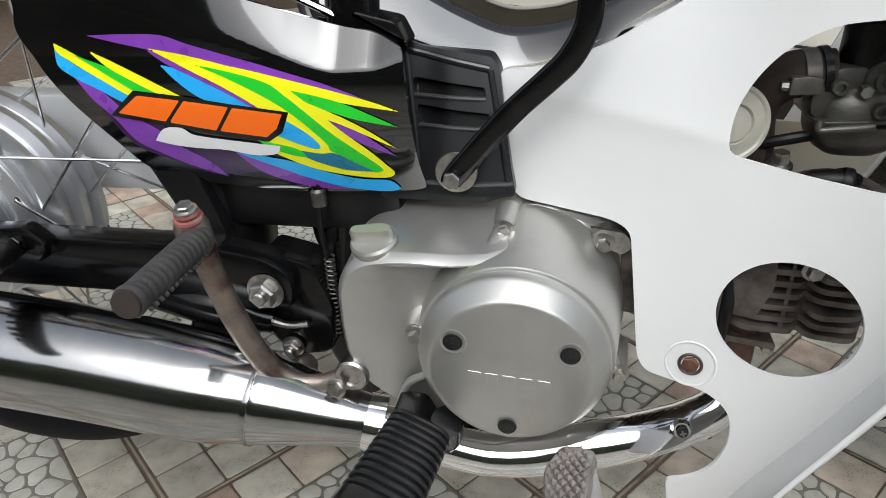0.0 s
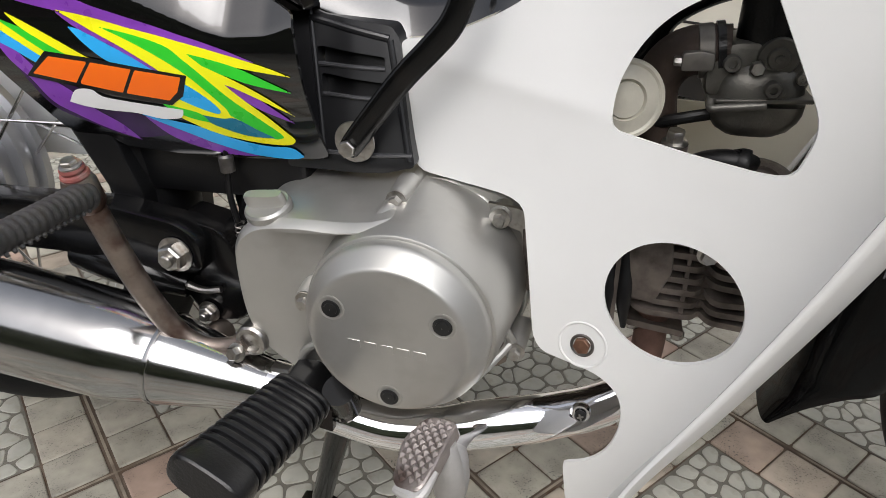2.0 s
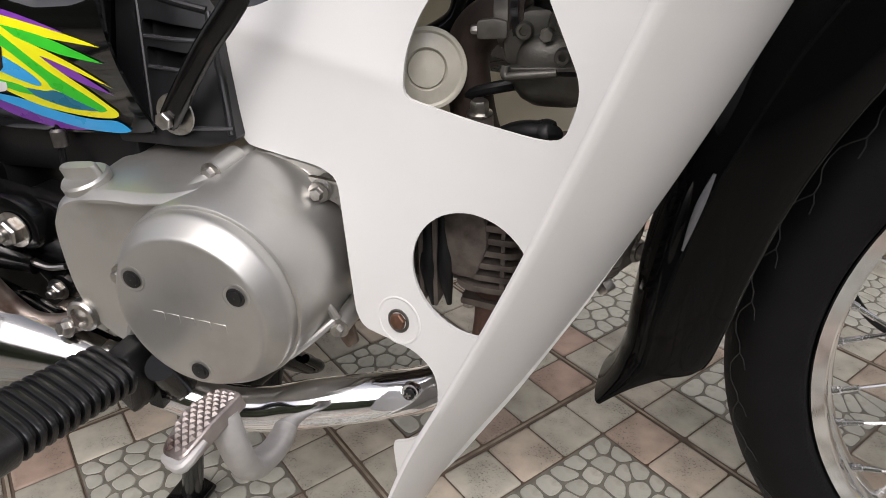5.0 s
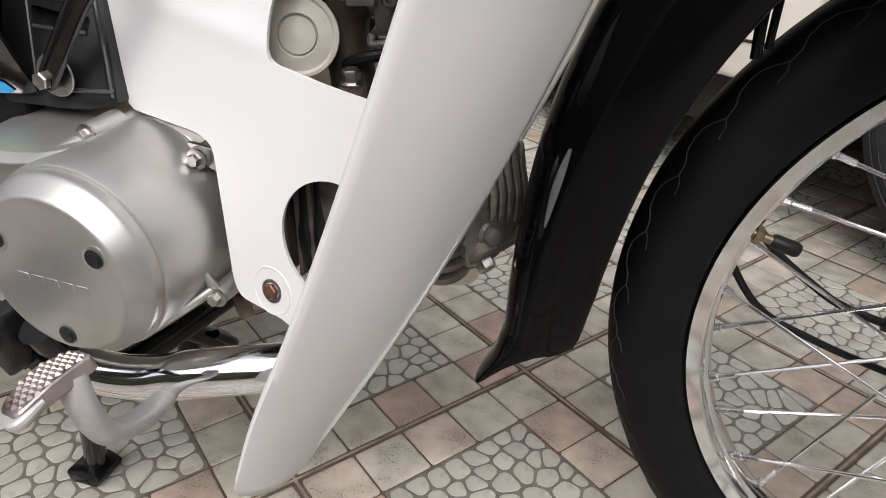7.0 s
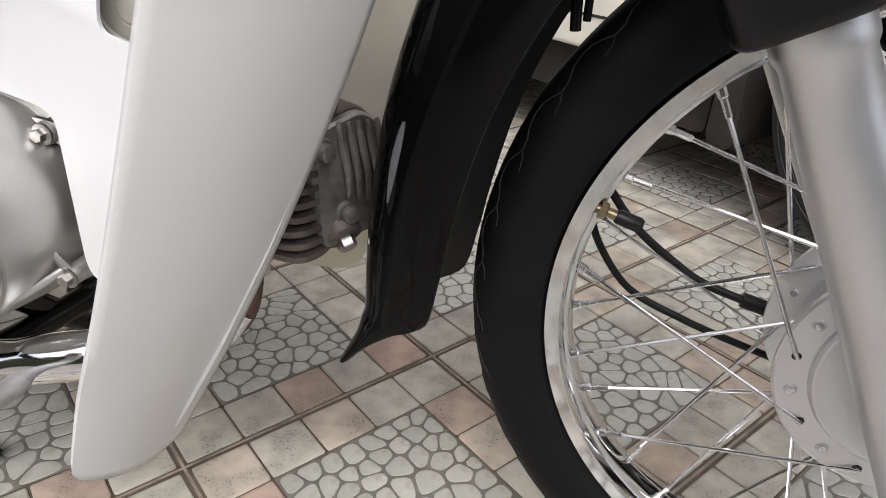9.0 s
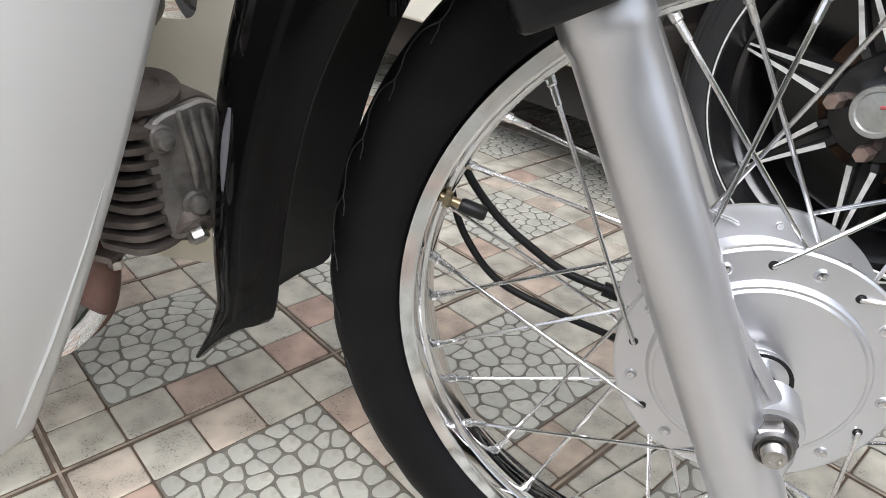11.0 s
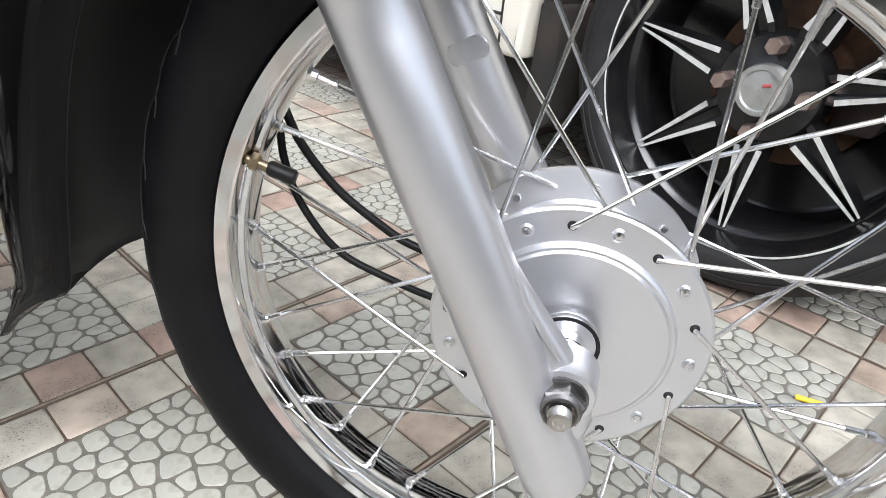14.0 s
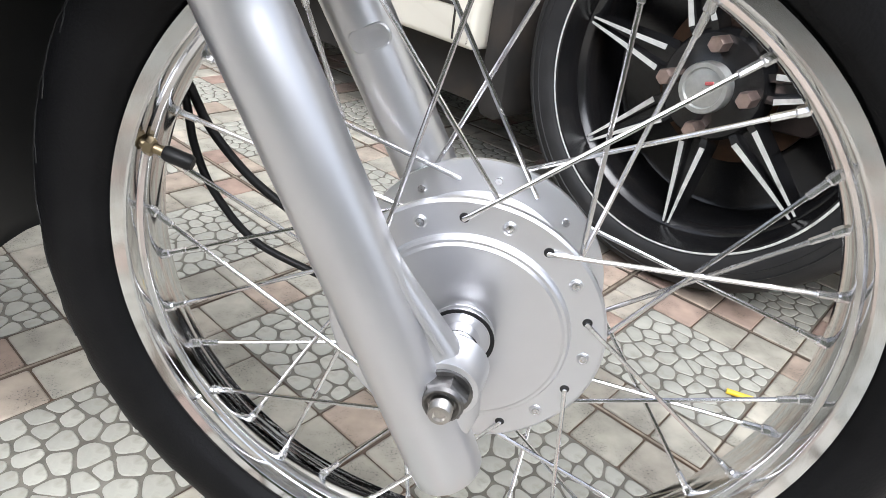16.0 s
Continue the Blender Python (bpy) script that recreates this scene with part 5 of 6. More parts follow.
decal("decal_stripe", GREEN, [(-0.7752, 0.4842), (-0.7516, 0.4795), (-0.7287, 0.4732), (-0.71, 0.465), (-0.6914, 0.4561), (-0.7186, 0.4611), (-0.7377, 0.467), (-0.7528, 0.4724)], "")
decal("decal_stripe", PURPLE, [(-0.7462, 0.4644), (-0.7255, 0.4563), (-0.7094, 0.4443), (-0.6952, 0.4325), (-0.718, 0.4423), (-0.7324, 0.4519)], "")
decal("decal_stripe", YELLOW, [(-0.7707, 0.4809), (-0.7527, 0.4732), (-0.7303, 0.463), (-0.712, 0.4523), (-0.6933, 0.4382), (-0.7202, 0.4521), (-0.7351, 0.4591), (-0.7501, 0.4652)], "")
decal("decal_stripe", BLUE, [(-0.828, 0.4375), (-0.7985, 0.4308), (-0.7728, 0.4264), (-0.7495, 0.4174), (-0.725, 0.4118), (-0.7045, 0.4109), (-0.6966, 0.403), (-0.708, 0.4004), (-0.736, 0.4028), (-0.7604, 0.4101), (-0.7843, 0.4195), (-0.8084, 0.4287)], "")
decal("decal_stripe", YELLOW, [(-0.8684, 0.5092), (-0.8398, 0.5048), (-0.8069, 0.4976), (-0.7763, 0.4902), (-0.7634, 0.481), (-0.7493, 0.4693), (-0.733, 0.4532), (-0.7157, 0.4377), (-0.7041, 0.4249), (-0.6992, 0.4179), (-0.7065, 0.4135), (-0.7287, 0.4144), (-0.7553, 0.4198), (-0.7766, 0.4287), (-0.7884, 0.4363), (-0.7901, 0.4502), (-0.7792, 0.4577), (-0.7879, 0.4675), (-0.8137, 0.483), (-0.8417, 0.4961)], "yellow vinyl loop")
decal("decal_stripe", GREEN, [(-0.8343, 0.4985), (-0.8074, 0.4939), (-0.7822, 0.4874), (-0.7694, 0.4786), (-0.7569, 0.4675), (-0.74, 0.4508), (-0.7234, 0.4365), (-0.7108, 0.4252), (-0.7068, 0.4202), (-0.7148, 0.4184), (-0.7251, 0.4253), (-0.739, 0.4343), (-0.744, 0.4375), (-0.7453, 0.4426), (-0.7556, 0.4549), (-0.7698, 0.4682), (-0.7887, 0.4795), (-0.8123, 0.4904)], "green vinyl loop")
decal("decal_stripe", BLUE, [(-0.7873, 0.4599), (-0.7732, 0.461), (-0.7582, 0.4509), (-0.7505, 0.4415), (-0.7535, 0.4382), (-0.7655, 0.4421), (-0.7793, 0.448), (-0.7896, 0.452)], "")
decal("decal_stripe", TEAL, [(-0.767, 0.4369), (-0.7511, 0.4344), (-0.7405, 0.4347), (-0.7259, 0.4258), (-0.7138, 0.419), (-0.7357, 0.4204), (-0.7554, 0.427), (-0.7634, 0.4317)], "dark teal vinyl patch")
decal("decal_stripe", GREEN, [(-0.7973, 0.4443), (-0.7813, 0.4414), (-0.7675, 0.4379), (-0.7619, 0.4307), (-0.7751, 0.4332), (-0.7879, 0.4378)], "")
# the model mark is drawn as plain slanted blocks in its colours
decal("model_mark_backing", DARK, [(-0.8856, 0.4797), (-0.8464, 0.4762), (-0.8098, 0.4715), (-0.7682, 0.4671), (-0.7759, 0.4514), (-0.7885, 0.4433), (-0.8287, 0.4474), (-0.8674, 0.4535), (-0.9099, 0.4601)], "", False)
decal("model_mark", ORANGE, [(-0.8835, 0.476), (-0.8502, 0.4732), (-0.8663, 0.4566), (-0.9032, 0.4622)], "plain orange block of the model mark", False)
decal("model_mark", ORANGE, [(-0.8472, 0.473), (-0.8133, 0.4694), (-0.8275, 0.4509), (-0.8633, 0.4561)], "plain orange block of the model mark", False)
decal("model_mark", ORANGE, [(-0.8104, 0.469), (-0.7733, 0.4655), (-0.7796, 0.4543), (-0.789, 0.4471), (-0.8245, 0.4507)], "plain orange block of the model mark", False)
decal("script_mark", WHITEV, [(-0.87, 0.4508), (-0.8553, 0.452), (-0.8477, 0.4469), (-0.8297, 0.4444), (-0.8056, 0.4422), (-0.7803, 0.4401), (-0.7853, 0.4332), (-0.8029, 0.4312), (-0.8237, 0.4347), (-0.8457, 0.4353), (-0.8659, 0.4371), (-0.8807, 0.4405)], "plain white wavy script bar")

# black moulded block in front of the side cover
BLOCKM = material("semi_gloss_black_plastic", (0.012, 0.012, 0.013), 0.3, spec=0.6, bump=0.03, bump_scale=700)
out = round_poly([(-0.7150, 0.5111), (-0.6986, 0.5071), (-0.6861, 0.5019), (-0.6333, 0.4956), (-0.6270, 0.4872), (-0.6223, 0.4573), (-0.6152, 0.4181), (-0.6109, 0.3994), (-0.6329, 0.3944), (-0.6823, 0.3920), (-0.7150, 0.3920)], 0.0035)


def block_y(x, z):
    return -0.0250 + 0.30 * (max(z, 0.40) - 0.417) - 0.004 * math.exp(-((x + 0.650) / 0.024) ** 4)


s1 = round_poly([(-0.6921, 0.4804), (-0.6365, 0.4747), (-0.6361, 0.4652), (-0.6897, 0.4665)], 0.003, 3)
s2 = round_poly([(-0.6882, 0.4615), (-0.6321, 0.4568), (-0.6348, 0.4445), (-0.6853, 0.4458)], 0.003, 3)
blk = part("foot_block", sheet(out, [s1, s2], block_y, 0.0025, 0.020), BLOCKM, bike, "satin black moulded plastic block", sharp=30)
part("block_back", sheet(round_poly([(-0.6899, 0.4826), (-0.6293, 0.4775), (-0.6251, 0.4418), (-0.6876, 0.4441)], 0.002), [], lambda x, z: block_y(x, z) + 0.009, 0.004, 0.004), SATIN, blk)
# grey instead of black: the ledges' highlights are put into the rib colour
RIBM = material("rib_highlight_grey", (0.045, 0.045, 0.048), 0.25, vary=0.15, scale=60)
for x0, z0, x1, z1 in ((-0.6897, 0.468, -0.6361, 0.4667), (-0.6853, 0.4473, -0.6348, 0.446), (-0.6904, 0.4063, -0.6138, 0.4078)):
    bm = tube([(x0 + (x1 - x0) * t, block_y(x0 + (x1 - x0) * t, z0 + (z1 - z0) * t) - 0.0002, z0 + (z1 - z0) * t) for t in (0, 0.25, 0.5, 0.75, 1)], 0.0018, 8, 2)
    part("block_rib", bm, RIBM, blk)
for x0, z0, x1, z1, r in ((-0.6980, 0.4990, -0.6345, 0.4868, 0.0030), (-0.6338, 0.4860, -0.6160, 0.4030, 0.0026), (-0.6985, 0.5050, -0.6830, 0.4000, 0.0022)):
    bm = tube([(x0 + (x1 - x0) * t, block_y(x0 + (x1 - x0) * t, z0 + (z1 - z0) * t) + 0.0008, z0 + (z1 - z0) * t) for t in (0, 0.25, 0.5, 0.75, 1)], r, 10, 2)
    part("block_edge", bm, BLOCKM, blk)
part("bar_washer", lathe([(0.003, 0), (0.0155, 0), (0.0158, 0.0005), (0.0152, 0.0016), (0.003, 0.0018)], toward(-0.6545, -0.0365, 0.4185), 32), STEEL, blk, "large zinc washer")
part("guard_bar", tube([(-0.6586, -0.0435, 0.4108), (-0.653, -0.0435, 0.4199), (-0.616, -0.047, 0.4648), (-0.5905, -0.05, 0.4905), (-0.5777, -0.052, 0.5044), (-0.5697, -0.053, 0.5201), (-0.5666, -0.0535, 0.5367), (-0.5646, -0.0535, 0.5967)], [0.006, 0.0085, 0.0085, 0.0085, 0.0085, 0.0083, 0.0083, 0.0083], 16, 6, flat=0.38), FRAMEB, bike, "bent flat black steel guard bar")
part("bar_bolt", hexbolt(-0.6560, -0.0465, 0.4168, 0.0066, 0.005), STEEL, blk)

# tunnel cover and tail, gloss black
TUN = []
for x, y0, z0, z1 in ((-0.76, -0.006, 0.520, 0.556), (-0.70, 0.004, 0.505, 0.540), (-0.66, 0.008, 0.490, 0.5205), (-0.628, 0.009, 0.478, 0.5080), (-0.5965, 0.009, 0.480, 0.5095), (-0.5715, 0.009, 0.487, 0.5170), (-0.5526, 0.008, 0.497, 0.5275), (-0.5057, 0.012, 0.520, 0.5525), (-0.46, 0.014, 0.555, 0.587)):
    ring = [(x, y0 - 0.001, z0 - 0.03), (x, y0 - 0.002, z0), (x, y0 - 0.001, z0 + 0.004)]
    for k in range(9):                       # leaning side, then a soft edge
        t = k / 8
        ring.append((x, y0 + 0.018 * t ** 1.15, z0 + 0.006 + (z1 - z0 - 0.006) * t))
    for k in range(1, 13):                   # nearly level saddle
        t = k / 12
        ring.append((x, y0 + 0.020 + 0.090 * t, z1 + 0.001 + 0.010 * math.sin(math.pi * t)))
    ring += [(x, y0 + 0.115, z0)]
    TUN.append(ring)
rings = spline([np.array(r).ravel() for r in TUN], 5)
bm = bmesh.new()
ring_faces(bm, [r.reshape(-1, 3) for r in rings])
part("tunnel_cover", bm, BLACK, bike, "gloss black frame tunnel cover", sharp=50)
SEAT = material("black_vinyl_seat", (0.014, 0.014, 0.015), 0.38, bump=0.3, bump_scale=600, vary=0.15)
part("seat", prism(round_poly([(-1.25, 0.60), (-0.82, 0.556), (-0.735, 0.553), (-0.70, 0.60), (-0.72, 0.66), (-1.25, 0.70)], 0.02), 0.11, -0.015, 0.02, seg=4), SEAT, bike, "black vinyl seat")
part("seat_trim", tube([(-0.95, -0.028, 0.585), (-0.82, -0.022, 0.556), (-0.742, -0.016, 0.524), (-0.725, -0.014, 0.512)], 0.003, 8, 6), CHROME, bike, "thin bright seat trim")
part("latch_box", prism(round_poly([(-0.735, 0.530), (-0.700, 0.522), (-0.690, 0.506), (-0.725, 0.506)], 0.004), 0.02, -0.020, 0.003), FRAMEB, bike)

part("frame_backbone", tube([(-0.52, 0.03, 0.447), (-0.4621, 0.03, 0.4741), (-0.4472, 0.03, 0.5025), (-0.4204, 0.03, 0.5200), (-0.3867, 0.03, 0.5290), (-0.33, 0.03, 0.540)], 0.0115, 16, 6), FRAMEB, bike, "black steel frame tube above the carburettor")
# shield fixings
ring = lathe([(0.0190, -0.001), (0.0184, 0.0006), (0.0176, 0.0010), (0.0166, 0.0006), (0.0158, -0.001)], Matrix.Translation((-0.4765, -0.0692, 0.2905)) @ Vector((-0.2728, -1, 0.1334)).to_track_quat("Z", "Y").to_matrix().to_4x4(), 40)
part("bolt_recess", ring, WHITE, bike)
mm = Matrix.Translation((-0.4765, -0.0696, 0.2905)) @ Vector((-0.2728, -1, 0.1334)).to_track_quat("Z", "Y").to_matrix().to_4x4()
part("shield_washer", lathe([(0.0088, -0.001), (0.0090, 0.0006), (0.0080, 0.0010), (0.0066, 0.0004)], mm, 28), DULLS, bike)
part("shield_bolt", hexbolt(0, 0, 0, 0.0064, 0.0034, m=mm), material("rusty_bolt", (0.16, 0.085, 0.055), 0.5, metal=0.7, vary=0.4, scale=150), bike, "rusty shield bolt")

# ---- front brake hoses behind the wheel and the valve
part("brake_hose", tube([(-0.182, 0.075, 0.40), (-0.1767, 0.080, 0.354), (-0.1727, 0.080, 0.322), (-0.160, 0.080, 0.288), (-0.131, 0.08, 0.2526), (-0.086, 0.08, 0.2326), (-0.050, 0.08, 0.221), (-0.012, 0.075, 0.213)], 0.0030, 12, 8), RUBBER, bike, "thin black front brake cable")
part("speedometer_cable", tube([(-0.186, 0.075, 0.40), (-0.174, 0.080, 0.367), (-0.160, 0.080, 0.337), (-0.134, 0.080, 0.306), (-0.102, 0.080, 0.282), (-0.080, 0.08, 0.269), (-0.050, 0.078, 0.2605), (-0.02, 0.075, 0.256)], 0.0033, 12, 8), RUBBER, bike, "black speedometer cable")
part("cable_ferrule", tube([(-0.048, 0.078, 0.2600), (-0.012, 0.072, 0.254)], 0.006, 14, 1), RUBBER, bike)
v0, v1 = Vector((-0.1680, 0.003, 0.3520)), Vector((-0.1400, 0.003, 0.3440))
vd = (v1 - v0).normalized()
part("valve_stem", tube([v0 - vd * 0.005, v0 + vd * 0.014], 0.0032, 14, 1), BRASS, front_hub, "brass valve stem")
part("valve_nut", hexbolt(0, 0, 0, 0.0058, 0.005, m=Matrix.Translation(v0 + vd * 0.001) @ vd.to_track_quat("Z", "Y").to_matrix().to_4x4()), BRASS, front_hub)
part("valve_cap", tube([v0 + vd * 0.012, v0 + vd * 0.014, v0 + vd * 0.028, v0 + vd * 0.030], [0.0040, 0.0050, 0.0050, 0.0040], 16, 2, smooth=False), RUBBER, front_hub, "black plastic valve cap")

# ---- rear wheel, lifted by the stand
rear_hub = wheel(-1.118, 0.350, "rear")
part("finned_drum", lathe([(0.098, -0.030), (0.106, -0.028), (0.106, -0.020), (0.097, -0.018), (0.097, -0.010), (0.103, -0.008), (0.103, 0.0), (0.092, 0.002), (0.092, 0.010), (0.097, 0.012), (0.097, 0.018), (0.083, 0.022), (0.081, 0.027), (0.05, 0.030)], toward(-1.118, 0, 0.350), 72), SILVER, rear_hub, sharp=25)

# ---------------------------------------------------------------- car
# built along its own axes with the wheel's centre over the origin, then set at an angle to the motorcycle
CAR = Matrix.Translation((0.3131, 0.5723, 0)) @ Matrix.Rotation(radians(-40), 4, 'Z')
car = thing("car", 0.3131, 0.5723, 0, "parked cream car with black and silver alloy wheel", "car")
CR = 0.3036
CARTYRE = material("car_tyre_rubber", (0.018, 0.018, 0.0185), 0.6, bump=0.3, bump_scale=300, vary=0.25, spec=0.3, stain=(0.03, 0.028, 0.025), stain_amount=0.3, stain_scale=20)
RIMBLACK = material("black_alloy_paint", (0.008, 0.008, 0.0085), 0.2, vary=0.2, spec=0.6, stain=(0.03, 0.026, 0.022), stain_amount=0.25, stain_scale=30)
MACHINED = material("machined_alloy", (0.78, 0.78, 0.75), 0.38, metal=0.45, vary=0.12, scale=80, stain=(0.30, 0.28, 0.25), stain_amount=0.5, stain_scale=60)
TREAD = [(0.232, -0.16), (0.233, -0.004), (0.238, 0.003), (0.250, 0.008), (0.266, 0.008), (0.282, 0.001), (0.294, -0.012), (0.301, -0.028), (0.3036, -0.045), (0.3036, -0.150), (0.295, -0.175), (0.27, -0.185)]
m = toward(0, 0, CR)
ctyre = part("car_tyre", lathe(TREAD, m, 120), CARTYRE, car, "black car tyre")
for r in (0.262, 0.2745):
    part("sidewall_rib", lathe([(r - 0.0012, 0.006 if r > 0.27 else 0.0075), (r, 0.0072 if r > 0.27 else 0.0092), (r + 0.0012, 0.005 if r > 0.27 else 0.0075)], m, 100), CARTYRE, ctyre)
crim = part("car_rim", lathe([(0.232, -0.012), (0.2345, 0.0), (0.2325, 0.003), (0.2290, 0.002), (0.2260, -0.010), (0.221, -0.022), (0.2190, -0.040), (0.2120, -0.046), (0.2060, -0.060), (0.2040, -0.150), (0.195, -0.155), (0.02, -0.155)], m, 110), RIMBLACK, car, "black alloy wheel rim")
part("rim_lip", lathe([(0.2352, -0.001), (0.2350, 0.0028), (0.2336, 0.0036), (0.2316, 0.0030)], m, 110), MACHINED, crim, "thin machined rim lip")
DRUM = material("rusty_brake_drum", (0.10, 0.050, 0.025), 0.8, vary=0.4, scale=30, bump=0.5, stain=(0.02, 0.014, 0.010), stain_amount=0.9, stain_scale=14)
part("brake_disc", lathe([(0.125, -0.150), (0.125, -0.138), (0.085, -0.137), (0.080, -0.125), (0.02, -0.125)], m, 64), DRUM, crim, "rusty brown brake disc")
part("brake_caliper", prism(round_poly([(0.075, CR - 0.05), (0.135, CR - 0.045), (0.150, CR + 0.00), (0.130, CR + 0.045), (0.080, CR + 0.04)], 0.012), 0.150, 0.105, 0.008), material("dusty_caliper", (0.055, 0.040, 0.035), 0.7, vary=0.3, scale=25, bump=0.4), crim, "dusty brown brake caliper")
part("wheel_centre", lathe([(0.080, -0.080), (0.078, -0.055), (0.073, -0.046), (0.050, -0.044), (0.036, -0.040), (0.034, -0.030)], m, 64), RIMBLACK, crim)
part("centre_cap", lathe([(0.036, -0.050), (0.0360, -0.022), (0.0345, -0.0185), (0.0285, -0.0185), (0.0268, -0.0225), (0.0250, -0.0220), (0.0005, -0.0205)], m, 48), material("satin_cap_alloy", (0.55, 0.56, 0.54), 0.4, metal=0.85, vary=0.12, scale=80), crim, "round silver wheel centre cap")
part("cap_mark", tube([m @ Vector((0.002, 0.007, -0.0208)), m @ Vector((0.013, 0.010, -0.0208))], 0.0026, 6, 1), material("red_mark", (0.45, 0.10, 0.10), 0.4), crim)
for i in range(7):
    rot = m @ Matrix.Rotation(radians(270 + i * 360 / 7), 4, 'Z')
    prof = [(0.066, 0.0180, -0.052, -0.085), (0.087, 0.0205, -0.046, -0.080), (0.155, 0.0120, -0.043, -0.076), (0.214, 0.0055, -0.040, -0.066)]
    bm = bmesh.new()
    ring_faces(bm, [[rot @ Vector(p) for p in ((r, -w - 0.004, zb), (r, -w, zt), (r, -w * 0.45, zt - 0.002), (r, -w * 0.3, zt - 0.012), (r, w * 0.3, zt - 0.012), (r, w * 0.45, zt - 0.002), (r, w, zt), (r, w + 0.004, zb))] for r, w, zt, zb in prof])
    part("rim_spoke", bm, RIMBLACK, crim, sharp=20)
    for s in (-1, 1):
        bm = bmesh.new()
        ring_faces(bm, [[rot @ Vector(p) for p in ((r, s * w, zt - 0.0005), (r, s * w, zt + 0.0012), (r, s * (w - e), zt + 0.0012), (r, s * (w - e), zt - 0.0005))] for (r, w, zt, zb), e in zip(prof[1:], (0.0080, 0.0060, 0.0030))])
        part("machined_edge", bm, MACHINED, crim)
LUG = material("copper_tinted_lug", (0.52, 0.40, 0.35), 0.35, metal=0.9, vary=0.15, scale=90)
for i in range(4):
    a = radians(90 + 90 * i)
    part("lug_nut", hexbolt(0, 0, 0, 0.0125, 0.030, m=m @ Matrix.Translation((0.060 * math.cos(a), 0.060 * math.sin(a), -0.046))), LUG, crim)
CREAM = material("cream_car_paint", (0.70, 0.67, 0.58), 0.25, coat=0.4, vary=0.02, scale=5)
DARKP = material("dusty_underbody_black", (0.014, 0.012, 0.010), 0.85, vary=0.4, scale=12, stain=(0.05, 0.035, 0.022), stain_amount=0.5, stain_scale=7)
arch = [(0.405 * math.cos(a), 0.32 + 0.375 * math.sin(a), 0.004) for a in (math.pi * k / 12 for k in range(13))]
part("car_body", prism(round_poly([(-2.95, 0.36), (-2.80, 0.27), (-0.80, 0.262), (-0.41, 0.256, 0.008)] + arch[::-1] + [(0.41, 0.28), (0.85, 0.30), (1.0, 0.45), (1.0, 0.90), (0.8, 0.98), (-2.7, 1.02), (-2.95, 0.95)], 0.04), 1.68, -0.012, 0.012, seg=3), CREAM, car, "cream painted car body side")
part("panel_seam", tube([(-0.455, -0.0125, 0.327), (-0.95, -0.0125, 0.330), (-2.7, -0.0125, 0.345)], 0.0028, 8, 1), DARKP, car)
part("panel_seam", tube([(-0.455, -0.0125, 0.268), (-0.457, -0.0125, 0.90)], 0.0022, 8, 1), DARKP, car)
part("arch_liner", prism(round_poly([(-0.39, 0.25), (-0.36, 0.25), *[(0.355 * math.cos(a), 0.33 + 0.335 * math.sin(a), 0.004) for a in (math.pi - math.pi * k / 10 for k in range(11))], (0.36, 0.25), (0.39, 0.25), *[(0.39 * math.cos(a), 0.34 + 0.345 * math.sin(a), 0.004) for a in (math.pi * k / 10 for k in range(11))]], 0.004), 0.50, 0.012), DARKP, car, "dark dusty wheel arch liner")
# unseen blocks hung low so little light reaches the floor under the car
part("underbody", prism(round_poly([(-2.1, 0.30), (-0.42, 0.29), (-0.42, 0.15), (-2.1, 0.15)], 0.02), 1.6, 0.05), DARKP, car, "dark dusty underbody set low to shade the floor")
part("underbody", prism(round_poly([(-0.42, 0.60), (0.90, 0.60), (0.90, 0.14), (-0.42, 0.14)], 0.02), 1.3, 0.30), DARKP, car)
part("mud_flap", prism(round_poly([(-0.392, 0.36), (-0.345, 0.36), (-0.335, 0.160), (-0.350, 0.145), (-0.385, 0.145), (-0.396, 0.165)], 0.012), 0.20, 0.010, 0.006), DARKP, car, "dark mud flap behind the wheel")
for x, y in ((-2.45, 0.0), (0.0, 1.66), (-2.45, 1.66)):
    side_m = pose(x, y, CR, 90 if y < 1 else -90)
    ct = part("car_tyre", lathe(TREAD + [(0.02, -0.17)], side_m, 60), CARTYRE, car)
    part("car_rim", lathe([(0.2345, -0.002), (0.226, -0.02), (0.06, -0.05), (0.01, -0.05)], side_m, 60), RIMBLACK, ct)
for ob in car.children_recursive:
    ob.data.transform(CAR)

# small yellow stick on the floor
bm = tube([(0.3804, 0.313, 0.0035), (0.4113, 0.3034, 0.0035)], 0.0035, 12, 1)
tagged(part("yellow_stick", bm, material("yellow_plastic", (0.80, 0.55, 0.03), 0.4)), "short yellow plastic stick lying on the tiles", "stick")

# ---------------------------------------------------------------- tiled floor, last
PITCH, ORI, ANG = 0.3205, Vector((-0.3365, 0.2708)), radians(52.4)
JOINT = 0.0078
CELL = (PITCH - JOINT) / 5
EX, EY = Vector((math.cos(ANG), math.sin(ANG))), Vector((-math.sin(ANG), math.cos(ANG)))


